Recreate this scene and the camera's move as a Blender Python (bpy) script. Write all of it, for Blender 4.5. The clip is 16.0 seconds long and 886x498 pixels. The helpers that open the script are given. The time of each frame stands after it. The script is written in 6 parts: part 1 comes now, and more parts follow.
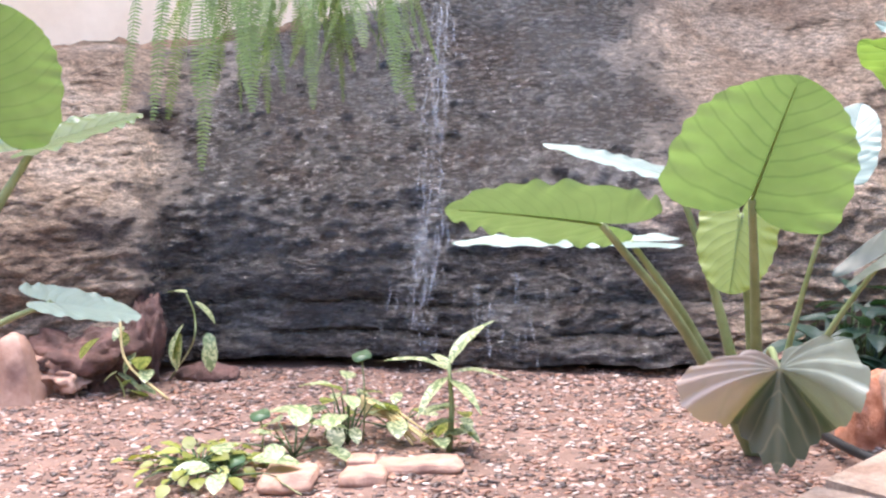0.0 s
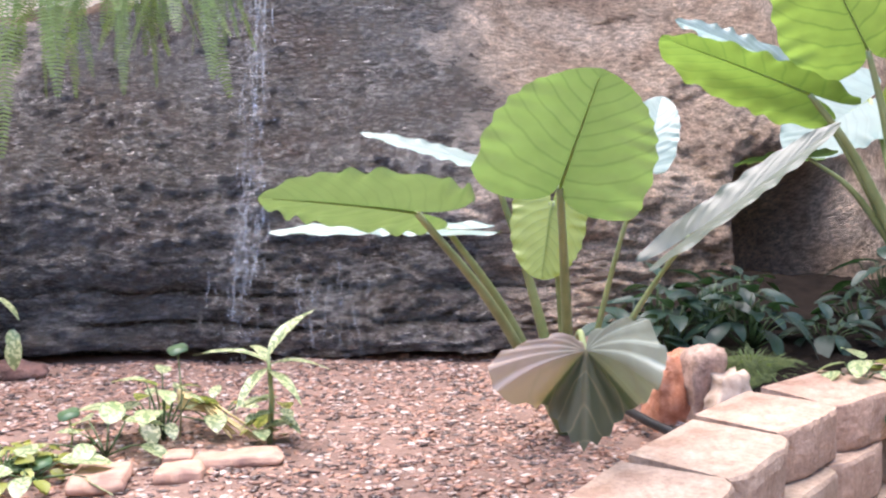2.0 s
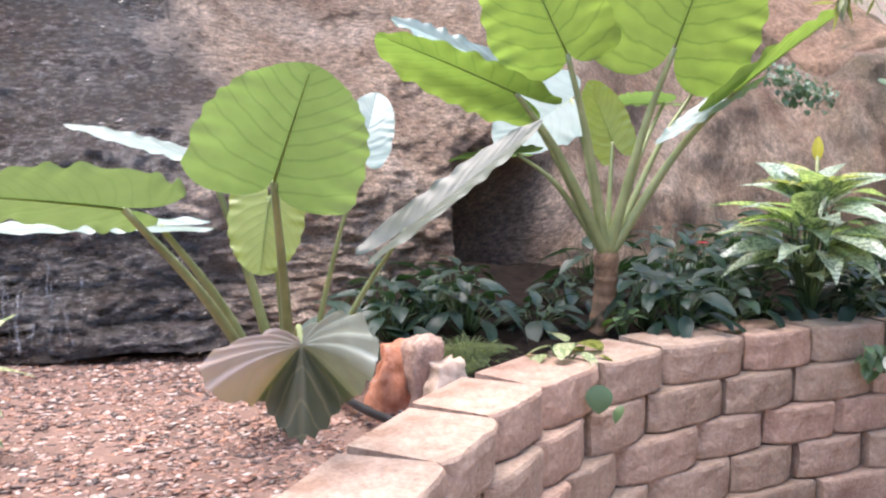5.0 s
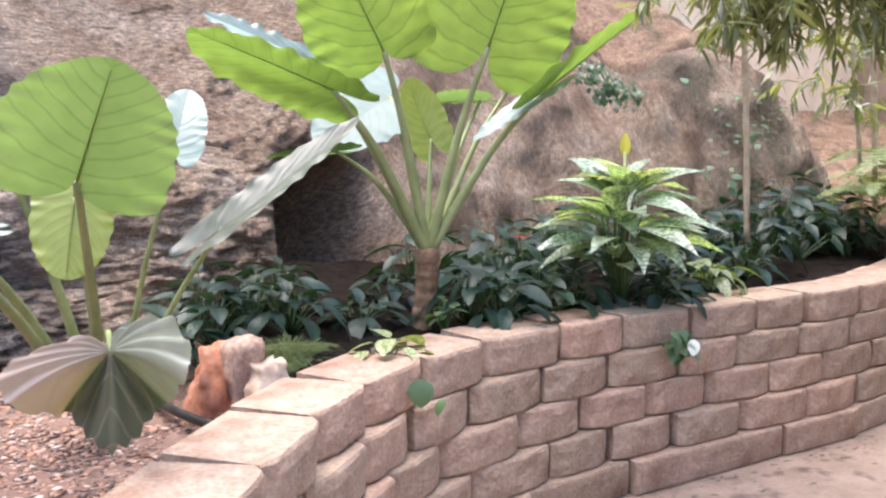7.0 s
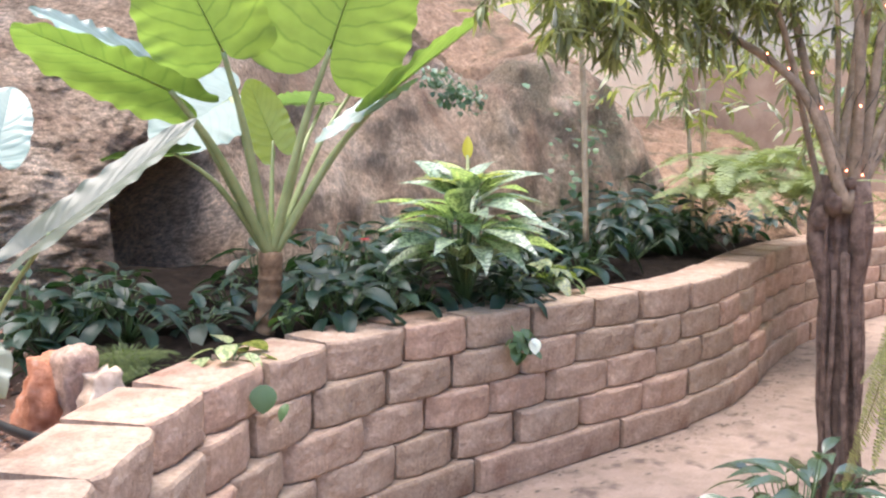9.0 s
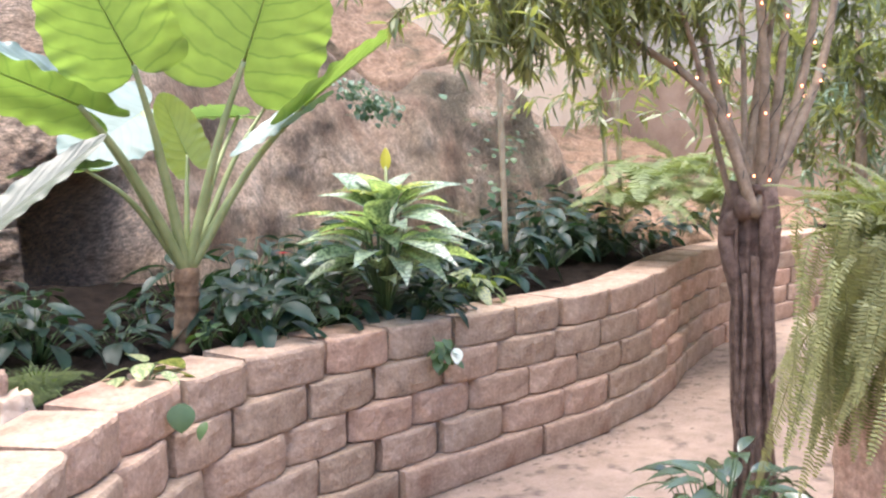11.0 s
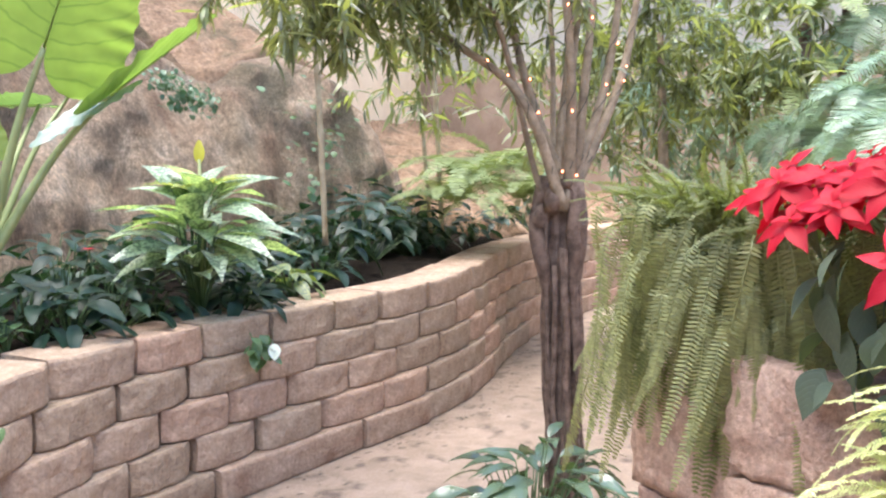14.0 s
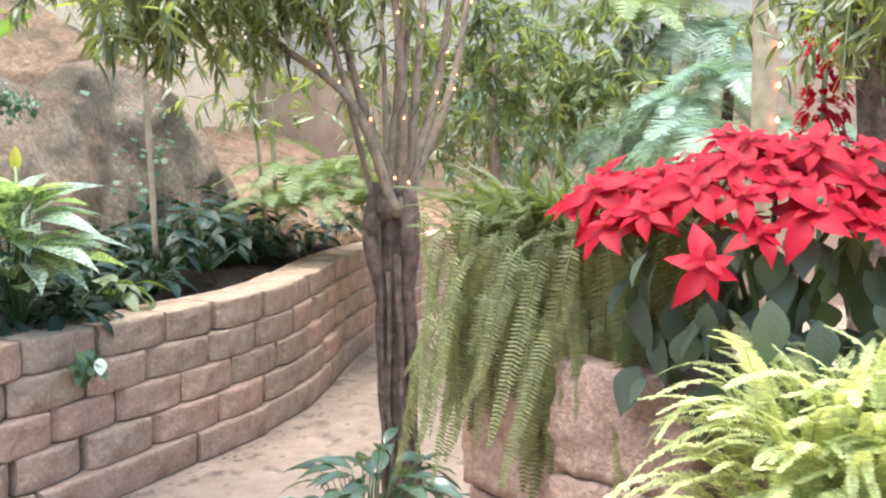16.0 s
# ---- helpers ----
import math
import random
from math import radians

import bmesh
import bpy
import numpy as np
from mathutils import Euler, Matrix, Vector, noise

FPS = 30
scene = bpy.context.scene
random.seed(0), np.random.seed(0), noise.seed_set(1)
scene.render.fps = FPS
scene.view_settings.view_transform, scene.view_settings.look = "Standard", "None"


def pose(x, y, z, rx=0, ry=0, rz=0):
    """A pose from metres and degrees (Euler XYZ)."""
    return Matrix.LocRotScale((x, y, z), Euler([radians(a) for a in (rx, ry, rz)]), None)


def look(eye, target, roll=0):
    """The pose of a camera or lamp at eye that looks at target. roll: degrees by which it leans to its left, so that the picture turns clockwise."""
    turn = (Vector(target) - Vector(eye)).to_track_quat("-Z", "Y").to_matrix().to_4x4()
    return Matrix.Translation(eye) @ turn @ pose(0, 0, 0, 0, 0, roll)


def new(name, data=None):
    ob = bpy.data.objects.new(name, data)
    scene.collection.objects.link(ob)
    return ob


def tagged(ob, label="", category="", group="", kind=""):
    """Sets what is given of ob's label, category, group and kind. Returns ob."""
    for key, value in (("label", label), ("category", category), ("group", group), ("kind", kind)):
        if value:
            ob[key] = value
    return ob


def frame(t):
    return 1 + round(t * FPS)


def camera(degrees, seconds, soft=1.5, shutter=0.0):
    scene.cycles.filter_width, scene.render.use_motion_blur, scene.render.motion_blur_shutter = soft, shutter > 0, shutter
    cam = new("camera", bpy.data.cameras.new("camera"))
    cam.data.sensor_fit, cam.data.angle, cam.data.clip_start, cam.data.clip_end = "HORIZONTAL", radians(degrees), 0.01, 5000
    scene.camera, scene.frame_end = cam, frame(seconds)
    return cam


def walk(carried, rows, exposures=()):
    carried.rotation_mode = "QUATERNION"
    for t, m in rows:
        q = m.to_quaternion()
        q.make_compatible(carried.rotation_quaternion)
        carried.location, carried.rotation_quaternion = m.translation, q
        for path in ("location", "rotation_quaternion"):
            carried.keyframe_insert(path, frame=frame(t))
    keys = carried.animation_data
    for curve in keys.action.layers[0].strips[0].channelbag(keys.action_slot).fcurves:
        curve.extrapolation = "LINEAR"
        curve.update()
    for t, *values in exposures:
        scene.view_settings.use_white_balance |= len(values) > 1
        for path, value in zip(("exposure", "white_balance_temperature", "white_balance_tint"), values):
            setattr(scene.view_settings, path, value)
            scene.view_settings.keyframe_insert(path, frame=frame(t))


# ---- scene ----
cam = camera(47.277, 16.0, soft=2.3)
walk(cam, [
    (0, look((0.0000, -0.0000, 1.5000), (0.0000, 4.9798, 1.0509), -0.335)),
    (0.5, look((0.0078, -0.0002, 1.5000), (0.2008, 4.9743, 1.0335), -0.149)),
    (1, look((0.0159, -0.0006, 1.5000), (0.4123, 4.9610, 1.0252), 0.111)),
    (1.5, look((0.0249, -0.0016, 1.5000), (0.6447, 4.9367, 1.0210), 0.080)),
    (2, look((0.0336, -0.0028, 1.5000), (0.8704, 4.9004, 0.9924), -0.015)),
    (2.5, look((0.0417, -0.0044, 1.5000), (1.0795, 4.8577, 0.9685), 0.030)),
    (3, look((0.0528, -0.0071, 1.5000), (1.3658, 4.7878, 0.9656), 0.075)),
    (3.5, look((0.0611, -0.0096, 1.5000), (1.5797, 4.7255, 0.9773), 0.043)),
    (4, look((0.0689, -0.0122, 1.5000), (1.7807, 4.6561, 0.9748), 0.046)),
    (4.2, look((0.0720, -0.0134, 1.5000), (1.8627, 4.6253, 0.9753), 0.192)),
    (6.3, look((0.1020, -0.0279, 1.5000), (2.6356, 4.2479, 0.9541), 0.282)),
    (6.5, look((0.1053, -0.0300, 1.5000), (2.7215, 4.1957, 0.9527), 0.264)),
    (7, look((0.1127, -0.0348, 1.5000), (2.9147, 4.0716, 0.9649), 0.274)),
    (7.5, look((0.1183, -0.0388, 1.5000), (3.0611, 3.9712, 0.9896), 0.344)),
    (8, look((0.1238, -0.0429, 1.5000), (3.2019, 3.8638, 0.9874), 0.317)),
    (8.5, look((0.1301, -0.0481, 1.5000), (3.3641, 3.7294, 0.9788), 0.483)),
    (9, look((0.1358, -0.0531, 1.5000), (3.5115, 3.5989, 0.9834), 0.602)),
    (9.2, look((0.1362, -0.0536, 1.5000), (3.5244, 3.5877, 0.9886), 0.541)),
    (11.3, look((0.1483, -0.0658, 1.5000), (3.8401, 3.2746, 1.0392), -0.001)),
    (11.5, look((0.1494, -0.0670, 1.5000), (3.8677, 3.2434, 1.0363), 0.207)),
    (12, look((0.1530, -0.0712, 1.5000), (3.9609, 3.1356, 1.0345), 0.332)),
    (12.5, look((0.1566, -0.0756, 1.5000), (4.0536, 3.0212, 1.0274), 0.380)),
    (13, look((0.1609, -0.0812, 1.5000), (4.1650, 2.8744, 1.0182), 0.332)),
    (13.5, look((0.1642, -0.0858, 1.5000), (4.2496, 2.7540, 1.0056), 0.344)),
    (14, look((0.1677, -0.0911, 1.5000), (4.3413, 2.6187, 1.0112), 0.317)),
    (14.5, look((0.1714, -0.0969, 1.5000), (4.4358, 2.4687, 1.0182), 0.246)),
    (15, look((0.1755, -0.1040, 1.5000), (4.5421, 2.2846, 1.0237), 0.507)),
    (15.5, look((0.1787, -0.1102, 1.5000), (4.6262, 2.1241, 1.0226), 0.599)),
    (16, look((0.1827, -0.1186, 1.5000), (4.7312, 1.9084, 1.0499), 0.351)),
], exposures=[(0, 2.39, 6430, 18), (4, 2.29, 6560, 20), (9, 2.42, 6680, 16), (12, 2.53, 6650, 15), (16, 2.53, 6530, 4)])

# ---- daylight ----
world = bpy.data.worlds.new("sky")
scene.world = world
world.use_nodes = True
_n = world.node_tree.nodes
_sky = _n.new("ShaderNodeTexSky")
_sky.sky_type = "NISHITA"
_sky.sun_disc = False
_sky.sun_elevation, _sky.sun_rotation = radians(80), radians(-45)
world.node_tree.links.new(_sky.outputs[0], _n["Background"].inputs[0])
_n["Background"].inputs[1].default_value = 0.15
sun = new("sun", bpy.data.lights.new("sun", "SUN"))
sun.data.energy, sun.data.angle, sun.data.color = 2.0, radians(55), (1.0, 0.95, 0.88)
sun.matrix_world = look((-1.2, 1.2, 9.8), (0, 0, 0))


# ---- materials ----
def mat(name, dark, light, scale=8.0, rough=0.6, bump=0.3, bump_scale=40.0, spec=0.4, island=0.0, third=None, third_scale=2.0, metal=0.0, dist=0.01, third_lo=0.52, speck=0.0, speck_scale=60.0, tint=None):
    """Two-tone surface with broad and fine variation, an optional third tone in stains, and fine relief."""
    m = bpy.data.materials.new(name)
    m.use_nodes = True
    n, ln = m.node_tree.nodes, m.node_tree.links
    b = n["Principled BSDF"]
    co = n.new("ShaderNodeTexCoord")
    no = n.new("ShaderNodeTexNoise")
    no.inputs["Scale"].default_value, no.inputs["Detail"].default_value, no.inputs["Roughness"].default_value = scale, 8, 0.65
    ln.new(co.outputs["Object"], no.inputs["Vector"])
    ramp = n.new("ShaderNodeValToRGB")
    ramp.color_ramp.elements[0].position, ramp.color_ramp.elements[1].position = 0.35, 0.66
    ramp.color_ramp.elements[0].color, ramp.color_ramp.elements[1].color = (*dark, 1), (*light, 1)
    ln.new(no.outputs["Fac"], ramp.inputs["Fac"])
    col = ramp.outputs["Color"]
    if third:
        n2 = n.new("ShaderNodeTexNoise")
        n2.inputs["Scale"].default_value, n2.inputs["Detail"].default_value = third_scale, 5
        ln.new(co.outputs["Object"], n2.inputs["Vector"])
        r2 = n.new("ShaderNodeMapRange")
        r2.inputs["From Min"].default_value, r2.inputs["From Max"].default_value = third_lo, third_lo + 0.14
        ln.new(n2.outputs["Fac"], r2.inputs["Value"])
        mx = n.new("ShaderNodeMix")
        mx.data_type = "RGBA"
        ln.new(r2.outputs["Result"], mx.inputs["Factor"])
        ln.new(col, mx.inputs["A"])
        mx.inputs["B"].default_value = (*third, 1)
        col = mx.outputs["Result"]
    if island:
        ge = n.new("ShaderNodeNewGeometry")
        oi = n.new("ShaderNodeObjectInfo")
        ad = n.new("ShaderNodeMath")
        ad.operation = "ADD"
        ln.new(ge.outputs["Random Per Island"], ad.inputs[0])
        ln.new(oi.outputs["Random"], ad.inputs[1])
        mr = n.new("ShaderNodeMapRange")
        mr.inputs["From Max"].default_value = 2.0
        mr.inputs["To Min"].default_value, mr.inputs["To Max"].default_value = 1 - island, 1 + island
        ln.new(ad.outputs[0], mr.inputs["Value"])
        hs = n.new("ShaderNodeHueSaturation")
        if tint:
            pick = n.new("ShaderNodeMapRange")
            pick.inputs["From Min"].default_value, pick.inputs["From Max"].default_value, pick.inputs["To Max"].default_value = 0.45, 1.0, 0.6
            ln.new(oi.outputs["Random"], pick.inputs["Value"])
            dye = n.new("ShaderNodeMix")
            dye.data_type, dye.blend_type = "RGBA", "MULTIPLY"
            ln.new(pick.outputs["Result"], dye.inputs["Factor"])
            ln.new(col, dye.inputs["A"])
            dye.inputs["B"].default_value = (*tint, 1)
            col = dye.outputs["Result"]
        sa = n.new("ShaderNodeMapRange")
        sa.inputs["To Min"].default_value, sa.inputs["To Max"].default_value = 1.12, 0.95
        ln.new(oi.outputs["Random"], sa.inputs["Value"])
        ln.new(sa.outputs["Result"], hs.inputs["Saturation"])
        ln.new(mr.outputs["Result"], hs.inputs["Value"])
        ln.new(col, hs.inputs["Color"])
        col = hs.outputs["Color"]
    if speck:
        n4 = n.new("ShaderNodeTexNoise")
        n4.inputs["Scale"].default_value, n4.inputs["Detail"].default_value, n4.inputs["Roughness"].default_value = speck_scale, 4, 0.75
        ln.new(co.outputs["Object"], n4.inputs["Vector"])
        r4 = n.new("ShaderNodeMapRange")
        r4.inputs["From Min"].default_value, r4.inputs["From Max"].default_value = 0.3, 0.7
        r4.inputs["To Min"].default_value, r4.inputs["To Max"].default_value = 1 - speck, 1 + speck
        ln.new(n4.outputs["Fac"], r4.inputs["Value"])
        h4 = n.new("ShaderNodeHueSaturation")
        ln.new(r4.outputs["Result"], h4.inputs["Value"])
        ln.new(col, h4.inputs["Color"])
        col = h4.outputs["Color"]
    ln.new(col, b.inputs["Base Color"])
    b.inputs["Roughness"].default_value, b.inputs["Specular IOR Level"].default_value, b.inputs["Metallic"].default_value = rough, spec, metal
    if bump:
        n3 = n.new("ShaderNodeTexNoise")
        n3.inputs["Scale"].default_value, n3.inputs["Detail"].default_value, n3.inputs["Roughness"].default_value = bump_scale, 6, 0.7
        ln.new(co.outputs["Object"], n3.inputs["Vector"])
        bp = n.new("ShaderNodeBump")
        bp.inputs["Strength"].default_value, bp.inputs["Distance"].default_value = bump, dist
        ln.new(n3.outputs["Fac"], bp.inputs["Height"])
        ln.new(bp.outputs["Normal"], b.inputs["Normal"])
    return m


def leaf_mat(name, base, vein, rough=0.35, veins=9.0, trans=0.45, through_col=None, spots=None, spec=0.5, island=0.25, vein_w=0.13, tip=None, vein_mix=0.42, pink_sheen=None, core=0.0):
    """A leaf: veins laid out along the blade's own coordinates, waxy gloss, light passing through the blade."""
    m = bpy.data.materials.new(name)
    m.use_nodes = True
    n, ln = m.node_tree.nodes, m.node_tree.links
    b, out = n["Principled BSDF"], n["Material Output"]
    uv = n.new("ShaderNodeUVMap")
    sep = n.new("ShaderNodeSeparateXYZ")
    ln.new(uv.outputs[0], sep.inputs[0])

    def mth(op, a, c=None):
        k = n.new("ShaderNodeMath")
        k.operation = op
        for i, v in enumerate((a, c)):
            if v is None:
                continue
            if isinstance(v, (int, float)):
                k.inputs[i].default_value = v
            else:
                ln.new(v, k.inputs[i])
        return k.outputs[0]

    def soft_line(v, w):
        k = n.new("ShaderNodeMapRange")
        k.interpolation_type = "SMOOTHSTEP"
        k.inputs["From Min"].default_value, k.inputs["From Max"].default_value = 0.0, w
        k.inputs["To Min"].default_value, k.inputs["To Max"].default_value = 1.0, 0.0
        ln.new(v, k.inputs["Value"])
        return k.outputs["Result"]

    across = mth("ABSOLUTE", sep.outputs[0])
    rise = mth("SUBTRACT", sep.outputs[1], mth("MULTIPLY", mth("POWER", across, 1.15), mth("ADD", 0.14, mth("MULTIPLY", sep.outputs[1], 0.55))))
    co = n.new("ShaderNodeTexCoord")
    wander = n.new("ShaderNodeTexNoise")
    wander.inputs["Scale"].default_value = 9
    ln.new(co.outputs["Object"], wander.inputs["Vector"])
    rise = mth("ADD", rise, mth("MULTIPLY", mth("SUBTRACT", wander.outputs["Fac"], 0.5), 0.09))
    saw = mth("ABSOLUTE", mth("SUBTRACT", mth("FRACT", mth("MULTIPLY", rise, veins)), 0.5))
    side = soft_line(saw, vein_w)
    mid = soft_line(across, 0.06)
    line = mth("MAXIMUM", mth("MULTIPLY", side, mth("SUBTRACT", 1.0, mth("MULTIPLY", across, 0.55))), mth("MULTIPLY", mid, 0.45))
    no = n.new("ShaderNodeTexNoise")
    no.inputs["Scale"].default_value, no.inputs["Detail"].default_value = 14, 5
    ln.new(co.outputs["Object"], no.inputs["Vector"])
    hs = n.new("ShaderNodeHueSaturation")
    hs.inputs["Color"].default_value = (*base, 1)
    oi, ge = n.new("ShaderNodeObjectInfo"), n.new("ShaderNodeNewGeometry")
    jit = mth("MULTIPLY", mth("SUBTRACT", mth("FRACT", mth("ADD", oi.outputs["Random"], ge.outputs["Random Per Island"])), 0.5), 2.0 * island)
    val = mth("ADD", mth("ADD", mth("MULTIPLY", no.outputs["Fac"], 0.5), 0.75), jit)
    ln.new(val, hs.inputs["Value"])
    col = hs.outputs["Color"]

    def mix(fac, a, colour, amount=1.0):
        k = n.new("ShaderNodeMix")
        k.data_type = "RGBA"
        ln.new(mth("MULTIPLY", fac, amount), k.inputs["Factor"])
        ln.new(a, k.inputs["A"])
        k.inputs["B"].default_value = (*colour, 1)
        return k.outputs["Result"]

    if spots:
        sp = n.new("ShaderNodeTexNoise")
        sp.inputs["Scale"].default_value, sp.inputs["Detail"].default_value = 60, 3
        ln.new(co.outputs["Object"], sp.inputs["Vector"])
        col = mix(mth("MULTIPLY", mth("GREATER_THAN", sp.outputs["Fac"], 0.5), mth("LESS_THAN", across, 0.85)), col, spots, 0.85)
    # Pink reflection on one half of the blade, put into the colour.
    if pink_sheen:
        half = mth("SUBTRACT", 1.0, soft_line(mth("ADD", mth("MULTIPLY", sep.outputs[0], -1.0), mth("MULTIPLY", mth("SUBTRACT", no.outputs["Fac"], 0.5), 0.8)), 0.55))
        col = mix(half, col, pink_sheen, 0.75)
    # Dark hanging part: browning and shade together in one colour.
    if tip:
        hang_dark = mth("SUBTRACT", 1.0, soft_line(mth("ADD", mth("SUBTRACT", sep.outputs[1], 0.05), mth("MULTIPLY", mth("SUBTRACT", no.outputs["Fac"], 0.5), 0.7)), 0.6))
        col = mix(hang_dark, col, tip, 0.9)
    if core:
        col = mix(soft_line(mth("ADD", across, mth("MULTIPLY", mth("SUBTRACT", no.outputs["Fac"], 0.5), 0.3)), 0.95), col, vein, core)
    col = mix(line, col, vein, vein_mix)
    ln.new(col, b.inputs["Base Color"])
    b.inputs["Roughness"].default_value, b.inputs["Specular IOR Level"].default_value = rough, spec
    bp = n.new("ShaderNodeBump")
    bp.inputs["Strength"].default_value, bp.inputs["Distance"].default_value = 0.16, 0.006
    ln.new(mth("ADD", mth("MULTIPLY", mth("MINIMUM", saw, 0.2), 3.0), mth("MULTIPLY", no.outputs["Fac"], 0.6)), bp.inputs["Height"])
    ln.new(bp.outputs["Normal"], b.inputs["Normal"])
    tr = n.new("ShaderNodeBsdfTranslucent")
    t2 = n.new("ShaderNodeMix")
    t2.data_type, t2.blend_type = "RGBA", "MULTIPLY"
    t2.inputs["Factor"].default_value = 1.0
    ln.new(col, t2.inputs["A"])
    t2.inputs["B"].default_value = (*(through_col or (2.2, 2.4, 0.8)), 1)
    ln.new(t2.outputs["Result"], tr.inputs["Color"])
    mx = n.new("ShaderNodeMixShader")
    mx.inputs[0].default_value = trans
    ln.new(b.outputs[0], mx.inputs[1])
    ln.new(tr.outputs[0], mx.inputs[2])
    ln.new(mx.outputs[0], out.inputs["Surface"])
    return m


def glow(name, colour, strength):
    m = bpy.data.materials.new(name)
    m.use_nodes = True
    b = m.node_tree.nodes["Principled BSDF"]
    b.inputs["Base Color"].default_value = (*colour, 1)
    b.inputs["Emission Color"].default_value = (*colour, 1)
    b.inputs["Emission Strength"].default_value = strength
    return m


M_CONCRETE = mat("path_concrete", (0.195, 0.14, 0.105), (0.285, 0.21, 0.165), 5, 0.85, 0.3, 90, third=(0.10, 0.07, 0.055), third_scale=7.0, third_lo=0.555, speck=0.15)
M_BLOCK = mat("split_face_block", (0.305, 0.22, 0.163), (0.45, 0.35, 0.272), 14, 0.9, 0.8, 50, tint=(1.0, 0.74, 0.66), island=0.30, third=(0.27, 0.18, 0.13), third_scale=7, dist=0.016, speck=0.27)
M_STONE = mat("pink_stone", (0.38, 0.24, 0.18), (0.60, 0.43, 0.34), 12, 0.85, 1.0, 45, third=(0.27, 0.165, 0.13), third_scale=6, dist=0.02, speck=0.35)
M_FLATSTONE = mat("flat_pink_stone", (0.33, 0.18, 0.12), (0.48, 0.30, 0.22), 12, 0.6, 0.6, 60, third=(0.22, 0.12, 0.09), third_scale=7)
M_REDROCK = mat("red_rock", (0.40, 0.14, 0.07), (0.68, 0.32, 0.20), 18, 0.8, 1.0, 45, third=(0.60, 0.40, 0.32), third_scale=14, dist=0.02, third_lo=0.58)
M_WHITEROCK = mat("quartz_rock", (0.40, 0.28, 0.20), (0.66, 0.52, 0.40), 9, 0.6, 0.7, 40)
# Soil darkened well below its own tone, to hold the bed's shade.
M_SHADESOIL = mat("soil", (0.007, 0.005, 0.004), (0.020, 0.014, 0.010), 16, 0.95, 1.0, 60, spec=0.08, dist=0.02)
M_GRAVELBED = mat("gravel_bed", (0.13, 0.075, 0.055), (0.22, 0.135, 0.10), 9, 0.55, 0.6, 90, speck=0.2)
M_STUCCO = mat("tan_stucco", (0.72, 0.56, 0.39), (0.82, 0.66, 0.48), 3, 0.9, 0.2, 80)
M_SIDING = mat("grey_siding", (0.30, 0.28, 0.24), (0.40, 0.37, 0.32), 3, 0.8, 0.2, 60)
M_BROWNWALL = mat("brown_wall", (0.25, 0.17, 0.12), (0.36, 0.26, 0.19), 3, 0.9, 0.3, 50)
M_BARK = mat("stump_bark", (0.07, 0.042, 0.03), (0.22, 0.145, 0.11), 20, 0.85, 1.0, 35, dist=0.02)
M_STEMBARK = mat("stem_bark", (0.16, 0.115, 0.075), (0.32, 0.24, 0.165), 18, 0.8, 0.6, 60)
M_CANE = mat("cane", (0.30, 0.23, 0.15), (0.47, 0.38, 0.26), 12, 0.6, 0.3, 60)
M_TRUNK = mat("alocasia_trunk", (0.10, 0.06, 0.035), (0.27, 0.17, 0.10), 26, 0.85, 0.9, 50)
M_PETIOLE = mat("petiole", (0.15, 0.19, 0.075), (0.26, 0.30, 0.135), 6, 0.4, 0.15, 60)
M_RIB = leaf_mat("leaf_midrib", (0.22, 0.28, 0.10), (0.20, 0.26, 0.09), 0.4, 3, 0.6, (1.6, 1.6, 0.7))
M_STALK = mat("dark_stalk", (0.03, 0.06, 0.02), (0.07, 0.12, 0.04), 8, 0.5, 0.1, 60)
M_HOSE = mat("black_hose", (0.012, 0.012, 0.013), (0.03, 0.03, 0.03), 8, 0.45, 0.1, 60)
M_ALO = leaf_mat("alocasia_blade", (0.112, 0.160, 0.062), (0.045, 0.078, 0.026), 0.25, 8, 0.42, (1.42, 1.66, 1.0), spec=0.9, vein_mix=0.48, vein_w=0.12, core=0.36)
# Lighter, yellower copy of the blade above, with sunlight put into the colour.
M_ALOLIT = leaf_mat("alocasia_lit_blade", (0.142, 0.185, 0.055), (0.050, 0.084, 0.024), 0.3, 8, 0.62, (1.55, 1.84, 1.0), spec=0.7, vein_mix=0.62, vein_w=0.12, core=0.36)
M_ALOYOUNG = leaf_mat("alocasia_young_blade", (0.25, 0.32, 0.09), (0.13, 0.20, 0.05), 0.3, 8, 0.5, (1.4, 1.35, 0.7))
M_ALODARK = leaf_mat("alocasia_dark_blade", (0.10, 0.15, 0.10), (0.07, 0.115, 0.07), 0.48, 11, 0.2, spec=0.5)
M_ALOGREY = leaf_mat("alocasia_grey_blade", (0.085, 0.105, 0.075), (0.055, 0.07, 0.045), 0.36, 11, 0.2, spec=0.6, vein_mix=0.15)
# White glare on upturned leaves is put into this pale base colour.
M_ALOGLARE = leaf_mat("alocasia_glare_blade", (0.20, 0.27, 0.23), (0.13, 0.19, 0.16), 0.34, 11, 0.2, spec=0.7)
# The sky's reflection on the leaf is put into this bluish base colour.
M_ALOSHEEN = leaf_mat("alocasia_sky_sheen_blade", (0.125, 0.19, 0.17), (0.075, 0.125, 0.11), 0.5, 11, 0.15, spec=0.45)
M_YELLOWLEAF = leaf_mat("ground_cover_leaf", (0.23, 0.25, 0.05), (0.17, 0.20, 0.04), 0.4, 6, 0.3, (1.4, 1.3, 0.7))
